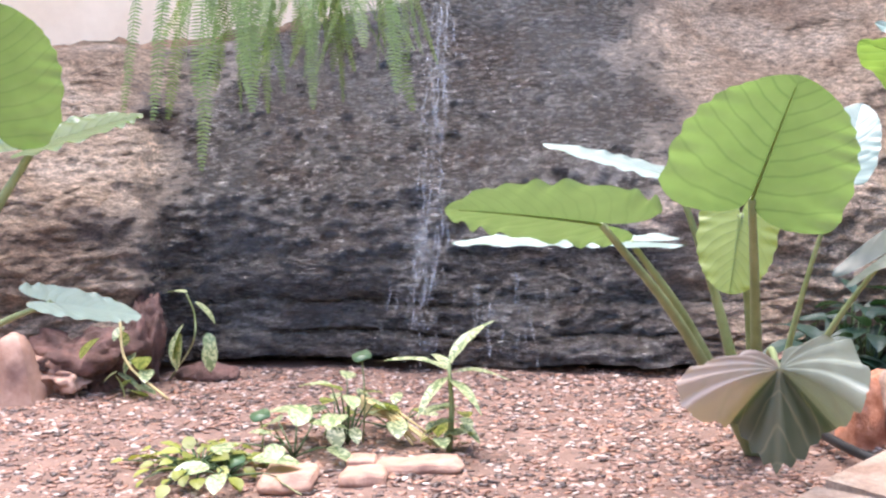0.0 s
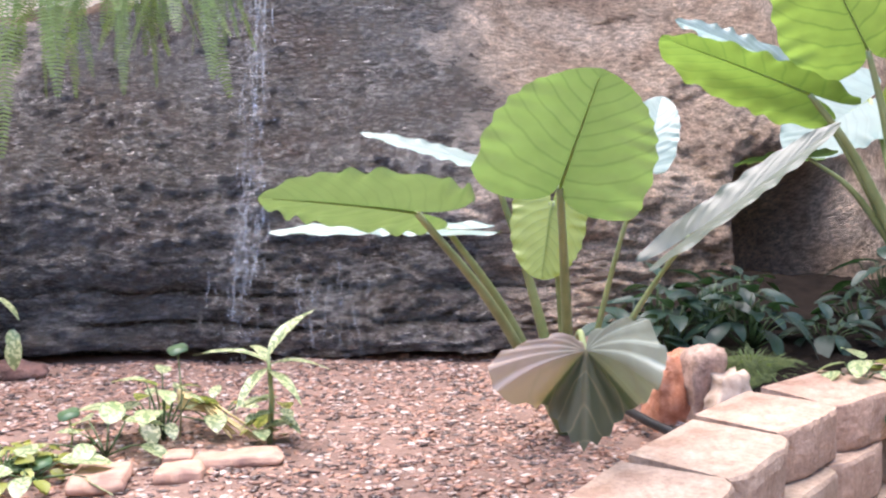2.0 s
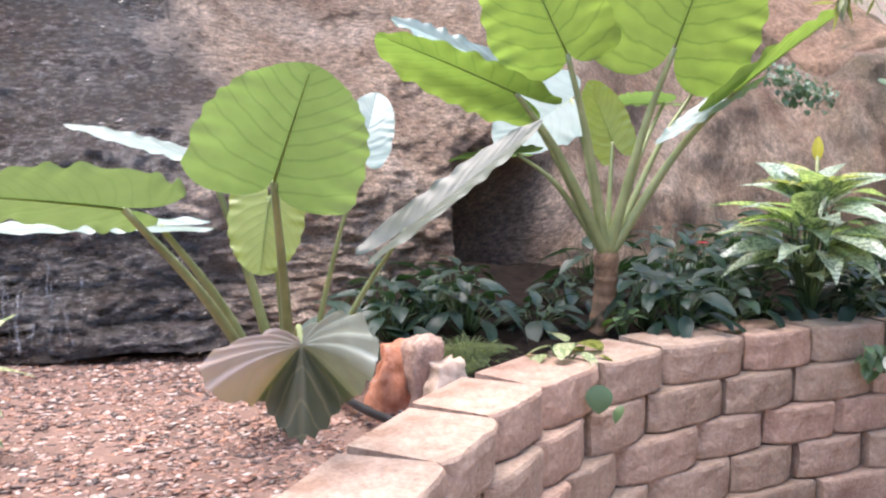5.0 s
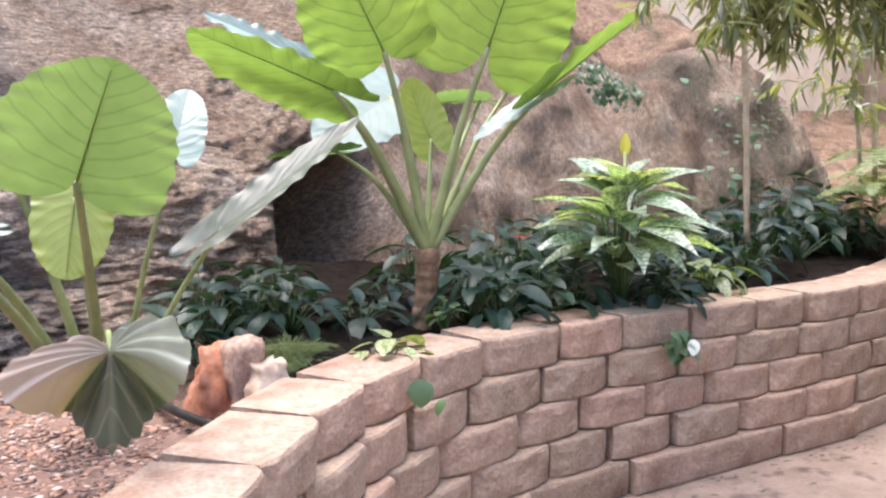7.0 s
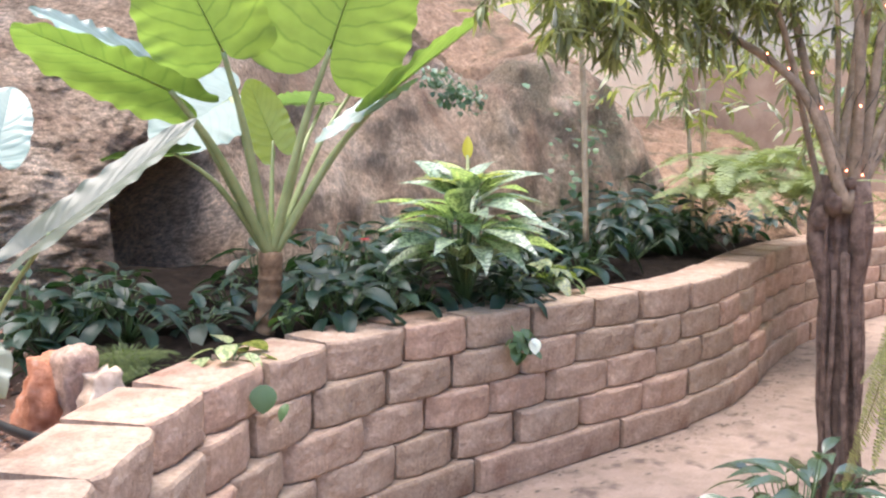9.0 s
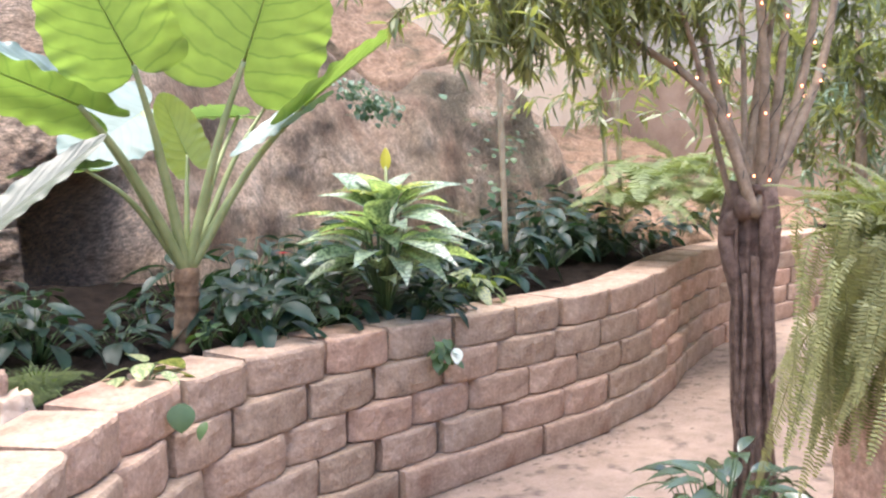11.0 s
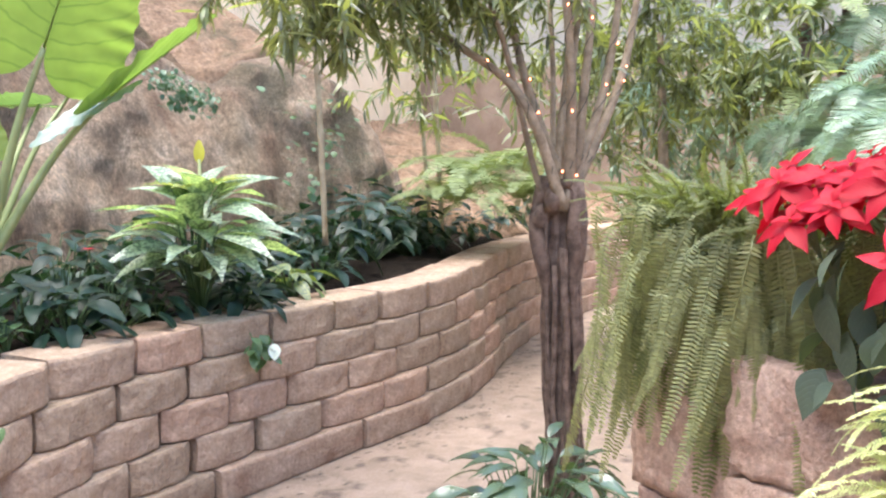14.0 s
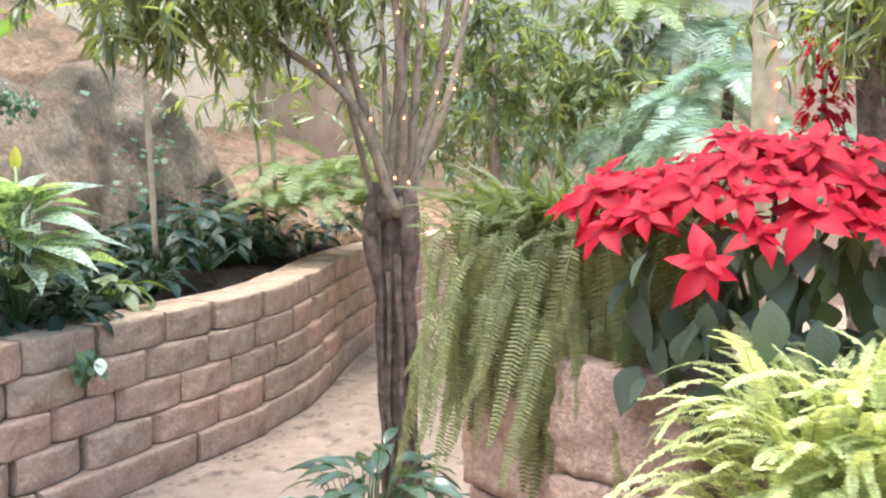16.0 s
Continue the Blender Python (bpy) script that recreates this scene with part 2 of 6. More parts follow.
# Lobes' sky and pink sheen and the tip's shade are put into the colours.
M_ALODROOP = leaf_mat("alocasia_drooping_blade", (0.27, 0.30, 0.25), (0.22, 0.20, 0.14), 0.34, 11, 0.12, spec=0.55, tip=(0.04, 0.055, 0.034), pink_sheen=(0.36, 0.25, 0.20))
# Bed lilies carry their shade in a darkened green; path lilies do not.
M_LILYSHADE = leaf_mat("shaded_lily_blade", (0.015, 0.036, 0.025), (0.011, 0.027, 0.018), 0.38, 12, 0.15, spec=0.28)
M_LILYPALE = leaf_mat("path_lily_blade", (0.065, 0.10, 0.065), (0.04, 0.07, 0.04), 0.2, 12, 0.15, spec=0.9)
M_DIEFF = leaf_mat("dumb_cane_blade", (0.14, 0.21, 0.15), (0.09, 0.15, 0.09), 0.3, 10, 0.25, spots=(0.44, 0.52, 0.42), spec=0.8)
M_DIEFFY = leaf_mat("dumb_cane_young_blade", (0.16, 0.23, 0.10), (0.12, 0.19, 0.07), 0.35, 10, 0.35, (1.3, 1.3, 0.8), spots=(0.46, 0.47, 0.14))
M_POTHOS = leaf_mat("pothos_blade", (0.15, 0.20, 0.09), (0.10, 0.15, 0.06), 0.3, 7, 0.15, spots=(0.42, 0.43, 0.25))
M_GREENLEAF = leaf_mat("plain_leaf", (0.075, 0.135, 0.06), (0.045, 0.09, 0.035), 0.4, 9, 0.25)
M_FERN = leaf_mat("fern_pinna", (0.26, 0.275, 0.13), (0.18, 0.205, 0.085), 0.5, 8, 0.35, (1.6, 1.6, 0.7))
M_FERNDARK = leaf_mat("fern_dark_pinna", (0.14, 0.16, 0.06), (0.10, 0.12, 0.045), 0.5, 8, 0.4, (1.5, 1.6, 0.7))
M_FERNHANG = leaf_mat("hanging_fern_pinna", (0.17, 0.24, 0.085), (0.12, 0.18, 0.06), 0.5, 8, 0.35, (1.6, 1.7, 0.7))
M_FERNLIGHT = leaf_mat("young_fern_pinna", (0.50, 0.54, 0.27), (0.40, 0.45, 0.21), 0.5, 8, 0.4, (1.4, 1.35, 0.9))
M_FERNFAR = leaf_mat("bank_fern_pinna", (0.19, 0.24, 0.10), (0.13, 0.18, 0.07), 0.5, 8, 0.3, (1.4, 1.4, 0.8))
M_BAMBOO = leaf_mat("bamboo_leaf", (0.145, 0.17, 0.082), (0.115, 0.14, 0.06), 0.32, 4, 0.5, (1.9, 1.8, 0.7), island=0.55, spec=0.8)
M_PALM = leaf_mat("palm_leaf", (0.18, 0.26, 0.175), (0.13, 0.19, 0.13), 0.3, 4, 0.25, (1.5, 1.5, 0.9))
M_BRACT = leaf_mat("red_bract", (0.35, 0.006, 0.020), (0.28, 0.005, 0.016), 0.5, 8, 0.3, (1.2, 0.7, 0.7), island=0.22, spec=0.15)
M_POINLEAF = leaf_mat("poinsettia_leaf", (0.085, 0.11, 0.08), (0.12, 0.15, 0.11), 0.55, 8, 0.2, spec=0.25)
M_MOSS = leaf_mat("moss_blade", (0.055, 0.085, 0.025), (0.04, 0.06, 0.015), 0.7, 4, 0.3)
M_FLOWER = leaf_mat("flower_petal", (0.6, 0.03, 0.05), (0.4, 0.02, 0.03), 0.5, 4, 0.3, (1.2, 0.6, 0.6))
M_STAMEN = mat("stamen_yellow", (0.5, 0.36, 0.03), (0.7, 0.55, 0.1), 40, 0.6, 0.2, 80)
M_BULB = glow("warm_bulb", (1.0, 0.24, 0.11), 4.5)
M_CABLE = mat("lamp_cable", (0.01, 0.015, 0.01), (0.02, 0.03, 0.02), 8, 0.6, 0, 10)

def rock_mat():
    """Weathered sandstone with flat-lying pits, dark and wet where the water spreads down the face."""
    m = bpy.data.materials.new("sandstone")
    m.use_nodes = True
    n, ln = m.node_tree.nodes, m.node_tree.links
    b = n["Principled BSDF"]
    co = n.new("ShaderNodeTexCoord")
    sep = n.new("ShaderNodeSeparateXYZ")
    ln.new(co.outputs["Object"], sep.inputs[0])
    mp = n.new("ShaderNodeMapping")
    mp.inputs["Scale"].default_value = (1.0, 1.0, 3.0)
    ln.new(co.outputs["Object"], mp.inputs["Vector"])

    def mth(op, a, c=0.0):
        k = n.new("ShaderNodeMath")
        k.operation = op
        for i, v in enumerate((a, c)):
            if isinstance(v, (int, float)):
                k.inputs[i].default_value = v
            else:
                ln.new(v, k.inputs[i])
        return k.outputs[0]

    upright = n.new("ShaderNodeMapping")
    upright.inputs["Scale"].default_value = (1.6, 1.6, 1.0)
    ln.new(co.outputs["Object"], upright.inputs["Vector"])
    lie = n.new("ShaderNodeMix")
    lie.data_type = "VECTOR"
    swap = n.new("ShaderNodeMapRange")
    swap.inputs["From Min"].default_value, swap.inputs["From Max"].default_value = 2.9, 3.7
    ln.new(sep.outputs[0], swap.inputs["Value"])
    ln.new(swap.outputs["Result"], lie.inputs["Factor"])
    ln.new(mp.outputs[0], lie.inputs["A"])
    ln.new(upright.outputs[0], lie.inputs["B"])

    def grain(scale, detail, rough, flat=True):
        k = n.new("ShaderNodeTexNoise")
        k.inputs["Scale"].default_value, k.inputs["Detail"].default_value, k.inputs["Roughness"].default_value = scale, detail, rough
        ln.new(lie.outputs[1] if flat else co.outputs["Object"], k.inputs["Vector"])
        return k.outputs["Fac"]

    def remap(v, a, c, d, e):
        k = n.new("ShaderNodeMapRange")
        for nm, x in zip(("From Min", "From Max", "To Min", "To Max"), (a, c, d, e)):
            k.inputs[nm].default_value = x
        ln.new(v, k.inputs["Value"])
        return k.outputs["Result"]

    def tone(v, stops):
        k = n.new("ShaderNodeValToRGB")
        els = k.color_ramp.elements
        for i, (pos, c) in enumerate(stops):
            e = els[i] if i < 2 else els.new(pos)
            e.position, e.color = pos, (*c, 1)
        ln.new(v, k.inputs["Fac"])
        return k.outputs["Color"]

    def shade(col, v):
        k = n.new("ShaderNodeHueSaturation")
        ln.new(col, k.inputs["Color"])
        ln.new(v, k.inputs["Value"])
        return k.outputs["Color"]

    broad, pits, fine = grain(2.2, 8, 0.6, False), grain(20, 6, 0.7), grain(60, 4, 0.75)
    dry = tone(broad, [(0.34, (0.33, 0.21, 0.14)), (0.5, (0.49, 0.355, 0.25)), (0.66, (0.66, 0.52, 0.40))])
    wetc = tone(broad, [(0.34, (0.110, 0.080, 0.065)), (0.5, (0.135, 0.120, 0.106)), (0.66, (0.22, 0.205, 0.19))])
    calm = remap(sep.outputs[0], 2.6, 4.0, 1.0, 0.62)
    off = mth("ABSOLUTE", mth("SUBTRACT", sep.outputs[0], -0.1))
    edge = mth("ADD", off, mth("MULTIPLY", mth("SUBTRACT", broad, 0.5), 1.6))
    wet = remap(edge, 1.12, 1.5, 1.0, 0.0)
    mx = n.new("ShaderNodeMix")
    mx.data_type = "RGBA"
    ln.new(wet, mx.inputs["Factor"])
    ln.new(dry, mx.inputs["A"])
    ln.new(wetc, mx.inputs["B"])
    col = shade(shade(mx.outputs["Result"], mth("ADD", 1.0, mth("MULTIPLY", mth("SUBTRACT", remap(pits, 0.37, 0.63, 0.42, 1.45), 1.0), calm))), mth("ADD", 1.0, mth("MULTIPLY", mth("SUBTRACT", remap(fine, 0.34, 0.66, 0.5, 1.5), 1.0), calm)))
    # dark moss in upright streaks on the mound's far flank
    streak = n.new("ShaderNodeTexNoise")
    streak.inputs["Scale"].default_value, streak.inputs["Detail"].default_value = 1.0, 6
    run = n.new("ShaderNodeMapping")
    run.inputs["Scale"].default_value = (3.4, 3.4, 0.8)
    ln.new(co.outputs["Object"], run.inputs["Vector"])
    ln.new(run.outputs[0], streak.inputs["Vector"])
    moss = mth("MULTIPLY", remap(sep.outputs[0], 5.2, 5.8, 0.0, 0.7), remap(streak.outputs["Fac"], 0.47, 0.58, 0.0, 1.0))
    grown = n.new("ShaderNodeMix")
    grown.data_type = "RGBA"
    ln.new(moss, grown.inputs["Factor"])
    ln.new(col, grown.inputs["A"])
    ln.new(tone(fine, [(0.35, (0.07, 0.065, 0.04)), (0.65, (0.20, 0.18, 0.115))]), grown.inputs["B"])
    ln.new(grown.outputs["Result"], b.inputs["Base Color"])
    ln.new(mth("ADD", remap(wet, 0, 1, 0.85, 0.10), remap(pits, 0.4, 0.6, 0.0, 0.22)), b.inputs["Roughness"])
    ln.new(remap(wet, 0, 1, 0.4, 0.9), b.inputs["Specular IOR Level"])
    bp = n.new("ShaderNodeBump")
    bp.inputs["Strength"].default_value, bp.inputs["Distance"].default_value = 1.0, 0.11
    ln.new(mth("ADD", pits, mth("MULTIPLY", fine, 0.7)), bp.inputs["Height"])
    ln.new(bp.outputs["Normal"], b.inputs["Normal"])
    ln.new(bp.outputs["Normal"], b.inputs["Coat Normal"])
    ln.new(remap(wet, 0, 1, 0.0, 0.7), b.inputs["Coat Weight"])
    b.inputs["Coat Roughness"].default_value = 0.10
    return m


M_ROCK = rock_mat()


# ---- builders ----
UP = Vector((0, 0, 1))


def mesh_of(name, bm, material, smooth=True):
    me = bpy.data.meshes.new(name)
    bm.to_mesh(me)
    bm.free()
    me.materials.append(material)
    if smooth:
        me.shade_smooth()
    return me


def raw_mesh(name, verts, faces, material, uvs=None, smooth=True):
    me = bpy.data.meshes.new(name)
    me.from_pydata([tuple(v) for v in verts], [], faces)
    me.materials.append(material)
    if uvs:
        layer = me.uv_layers.new(name="UVMap")
        idx = [0] * len(me.loops)
        me.loops.foreach_get("vertex_index", idx)
        layer.data.foreach_set("uv", [c for i in idx for c in uvs[i]])
    if smooth:
        me.shade_smooth()
    return me


def part(name, me, parent, m=None, label=""):
    """One mesh object under a thing or under a part."""
    ob = new(name, me)
    ob.parent = parent
    if m is not None:
        ob.matrix_basis = m
    return tagged(ob, label)


def thing(name, place, label, category, group="", kind="", me=None):
    ob = new(name, me)
    ob.matrix_basis = Matrix.Translation(place)
    return tagged(ob, label, category, group, kind)


def frame_of(base, tip, normal):
    """A pose at base with y towards tip and z near normal."""
    y = (Vector(tip) - Vector(base)).normalized()
    z = Vector(normal)
    z = (z - y * z.dot(y)).normalized()
    x = y.cross(z)
    m = Matrix((x, y, z)).transposed().to_4x4()
    m.translation = Vector(base)
    return m


def spline(pts, n):
    """Catmull-Rom through pts, n steps a span."""
    p = [Vector(q) for q in pts]
    p = [p[0] * 2 - p[1]] + p + [p[-1] * 2 - p[-2]]
    out = []
    for i in range(1, len(p) - 2):
        a, b, c, d = p[i - 1], p[i], p[i + 1], p[i + 2]
        for k in range(n):
            t = k / n
            out.append(0.5 * (2 * b + (c - a) * t + (2 * a - 5 * b + 4 * c - d) * t * t + (3 * b - a - 3 * c + d) * t * t * t))
    out.append(p[-2])
    return out


def even(pts, step):
    """Points every step metres along a polyline, with headings."""
    out, left = [], 0.0
    for a, b in zip(pts, pts[1:]):
        d = (b - a).length
        if d == 0:
            continue
        while left <= d:
            out.append((a + (b - a) * (left / d), (b - a).normalized()))
            left += step
        left -= d
    return out


def tube_data(pts, radii, sides=8):
    verts, faces = [], []
    n = len(pts)
    for i, p in enumerate(pts):
        d = (pts[min(i + 1, n - 1)] - pts[max(i - 1, 0)]).normalized()
        a = d.cross(Vector((0.3, 0.9, 0.31)))
        a = a.normalized() if a.length > 0.05 else d.orthogonal().normalized()
        b = d.cross(a)
        r = radii[i] if isinstance(radii, (list, tuple)) else radii
        for k in range(sides):
            t = 2 * math.pi * k / sides
            verts.append(p + a * (r * math.cos(t)) + b * (r * math.sin(t)))
    for i in range(n - 1):
        for k in range(sides):
            k2 = (k + 1) % sides
            faces.append((i * sides + k, i * sides + k2, (i + 1) * sides + k2, (i + 1) * sides + k))
    faces.append(tuple(range(sides))[::-1])
    faces.append(tuple((n - 1) * sides + k for k in range(sides)))
    return verts, faces


def tube(name, pts, radii, material, sides=8):
    v, f = tube_data([Vector(p) for p in pts], radii, sides)
    return raw_mesh(name, v, f, material)


def taper(n, a, b):
    return [a + (b - a) * i / (n - 1) for i in range(n)]


def fbm(p, s, octaves=5):
    return noise.fractal(Vector(p) * s, 0.9, 2.1, octaves)


def blob(name, size, material, seed, sub=3, rough=0.25, flat=False, square=0.0):
    """A stone: a ball pushed about by noise, faceted where it is broken."""
    bm = bmesh.new()
    bmesh.ops.create_icosphere(bm, subdivisions=sub, radius=1)
    for v in bm.verts:
        d = v.co.normalized()
        if square:
            k = 1 / max(abs(d.x), abs(d.y), abs(d.z))
            d = d * (1 + (k - 1) * square)
        w = 1 + rough * fbm(d + Vector((seed * 7.3, seed * 3.1, 0)), 1.1, 3) + rough * 0.3 * fbm(d, 5, 3)
        v.co = Vector((d.x * size[0], d.y * size[1], d.z * size[2])) * w
    return mesh_of(name, bm, material, not flat)


def rough_block(name, size, material, seed, cuts=9, amount=0.02, taper_top=0.0, round_by=0.12):
    """A hewn stone: a box with softened corners and an uneven broken surface, its middle at the origin."""
    bm = bmesh.new()
    bmesh.ops.create_cube(bm, size=2)
    bmesh.ops.subdivide_edges(bm, edges=bm.edges[:], cuts=cuts, use_grid_fill=True)
    for v in bm.verts:
        c = v.co
        n = c.normalized()
        c = c * (1 - round_by) + n * (round_by * 1.25)
        k = 1 - taper_top * (c.z * 0.5 + 0.5)
        p = Vector((c.x * size[0] * k, c.y * size[1] * k, c.z * size[2]))
        v.co = p + n * (amount * (fbm(p + Vector((seed * 3.7, seed, 0)), 5, 4) + 0.4 * fbm(p + Vector((0, seed * 2.1, 0)), 22, 3)))
    return mesh_of(name, bm, material)


def blade(name, length, width, material, shape="lance", bend=0.2, fold=0.15, wave=0.0, nu=10, nv=3, seed=0, twist=0.0, near=1.0, lobe=0.30):
    """A leaf blade from the origin along y, top side +z. shape: lance, heart or oval."""
    verts, uvs, faces = [], [], []
    rnd = random.Random(seed)
    ph = rnd.uniform(0, 6)
    start = -lobe if shape == "heart" else 0.0
    for side in (-1, 1):
        first = len(verts)
        for i in range(nu + 1):
            u = start + (1 - start) * i / nu
            q = (u - start) / (1 - start)
            if shape == "heart":
                if u < 0:
                    e = math.sqrt(max(0.0, 1 - (u / start) ** 2))
                    half, inner = 0.25 + 0.24 * e, 0.25 - 0.235 * e
                else:
                    half, inner = 0.01 + 0.49 * max(0.0, 1 - max(0.0, (u - 0.12) / 0.88) ** 2.5) ** 0.62, 0.015 * max(0.0, 1 - u / 0.06)
            elif shape == "oval":
                half, inner = 0.5 * max(math.sin(math.pi * (0.03 + 0.97 * q) ** 0.85), 0) ** 0.75, 0.0
            else:
                half, inner = 0.5 * max(math.sin(math.pi * (0.02 + 0.98 * q) ** 0.8), 0) ** 1.15, 0.0
            for j in range(nv + 1):
                v = j / nv
                x = side * (inner + (half - inner) * v) * width * (near if side < 0 else 1.0)
                rim = v ** 3
                edge = wave * length * (0.35 + 0.9 * math.sin(q * 6.3 + ph * 2 + side) ** 2) * math.sin(q * (44 if shape == "heart" else 21) + ph + side + 1.5 * math.sin(q * 9 + ph)) * rim * (1 if q < 0.97 else 0.3)
                if shape == "heart":
                    rise = u - (0.14 + 0.55 * u) * abs(2 * x / width) ** 1.15
                    edge += (0.5 + 0.5 * math.cos(6.2832 * 8 * rise)) * 0.007 * length * min(1, v * 2.5) * (1 - 0.5 * v)
                    x *= 1 + 0.022 * math.cos(6.2832 * 8 * rise) * rim
                z = abs(x) * fold - bend * length * u * abs(u) + edge + 0.012 * length * math.sin(q * 40) * wave * 4 * v
                y = u * length * (1 - 0.12 * bend * max(u, 0))
                a = twist * u
                verts.append((x * math.cos(a) - z * math.sin(a), y, x * math.sin(a) + z * math.cos(a)))
                uvs.append((2 * x / width, u))
        for i in range(nu):
            for j in range(nv):
                a = first + i * (nv + 1) + j
                quad = (a, a + 1, a + nv + 2, a + nv + 1)
                faces.append(quad if side > 0 else quad[::-1])
    me = raw_mesh(name, verts, faces, material, uvs)
    if shape != "heart":
        bm = bmesh.new()
        bm.from_mesh(me)
        bmesh.ops.remove_doubles(bm, verts=bm.verts, dist=length * 1e-4)
        bm.to_mesh(me)
        bm.free()
    return me


def loft(name, a, b, n, zfun, material, rough=0.02, rows=12):
    """A sheet between two polylines of equal length."""
    verts, faces = [], []
    for i, (p, q) in enumerate(zip(a, b)):
        for j in range(rows + 1):
            w = p.lerp(q, j / rows)
            verts.append((w.x, w.y, zfun(w.x, w.y, j / rows) + rough * fbm((w.x, w.y, 0), 2.5)))
    for i in range(len(a) - 1):
        for j in range(rows):
            k = i * (rows + 1) + j
            faces.append((k, k + rows + 1, k + rows + 2, k + 1))
    return raw_mesh(name, verts, faces, material)


def sample(pts, n):
    """n points evenly along a polyline."""
    total = sum((b - a).length for a, b in zip(pts, pts[1:]))
    got = [p for p, _ in even(pts, total / (n - 1) * 0.99999)]
    return (got + [pts[-1]] * n)[:n]


# ---- plan ----
FACE = spline([(-3.4, 1.30, 0), (-2.2, 1.50, 0), (-1.2, 1.58, 0), (-0.3, 1.60, 0), (0.35, 1.63, 0), (0.70, 1.73, 0), (0.91, 1.92, 0), (1.08, 2.12, 0), (1.36, 2.39, 0), (1.69, 2.66, 0),
               (2.0, 2.84, 0), (2.36, 2.98, 0), (2.80, 3.05, 0), (3.22, 3.08, 0), (4.05, 3.06, 0), (4.47, 3.055, 0), (5.0, 3.10, 0), (5.6, 3.25, 0), (6.1, 3.43, 0), (6.5, 3.575, 0),
               (6.9, 3.70, 0), (7.4, 3.82, 0), (8.2, 3.95, 0), (9.2, 4.0, 0), (10.6, 3.9, 0)], 12)
ROCKLINE = spline([(-7.5, 2.4, 0), (-4.2, 3.6, 0), (-2.6, 4.2, 0), (-1.9, 4.44, 0), (-1.5, 4.58, 0), (-1.15, 4.70, 0), (-0.6, 4.76, 0), (0.2, 4.75, 0), (1.0, 4.62, 0), (1.6, 4.66, 0), (2.1, 4.78, 0),
                   (2.8, 4.78, 0), (3.6, 4.80, 0), (4.5, 4.85, 0), (5.1, 4.88, 0), (5.7, 4.74, 0), (6.3, 4.70, 0), (6.9, 4.75, 0), (7.45, 4.95, 0), (7.78, 5.4, 0), (7.84, 6.2, 0), (7.86, 6.9, 0)], 14)
BED = 0.69
HOLLOW = 2.804
GRAVEL = 0.50


def crest(x):
    return float(np.interp(x, [-8, -2.5, -1.9, -1.1, -0.5, 0, 1.5, 3.5, 4.5, 5.0, 5.35, 5.8, 6.3, 6.9, 7.3, 7.6, 7.85], [2.0, 2.1, 2.14, 2.2, 2.5, 2.65, 2.7, 2.7, 2.55, 2.3, 2.0, 2.18, 2.25, 2.06, 1.74, 1.45, 1.1]))


def lean_back(x, z):
    """How far the rock has fallen back at height z: steeper towards the mound, easing over towards the top."""
    k = float(np.interp(x, [-8, 2.0, 3.4, 9], [1.25, 1.25, 0.34, 0.30]))
    low = float(np.interp(x, [-8, 2.0, 3.4, 9], [0.22, 0.22, 0.20, 0.20]))
    over = max(0, z - float(np.interp(x, [-8, 2.0, 3.4, 9], [1.22, 1.22, 1.1, 1.1])))
    return low * (z - 0.5) + k * over * over / (over + 0.34)


# ---- setting ----
def build_ground():
    bm = bmesh.new()
    bmesh.ops.create_grid(bm, x_segments=40, y_segments=40, size=120)
    tagged(new("ground", mesh_of("ground", bm, M_CONCRETE)), "pinkish sandy concrete path with dark damp stains", "path", kind="structure")


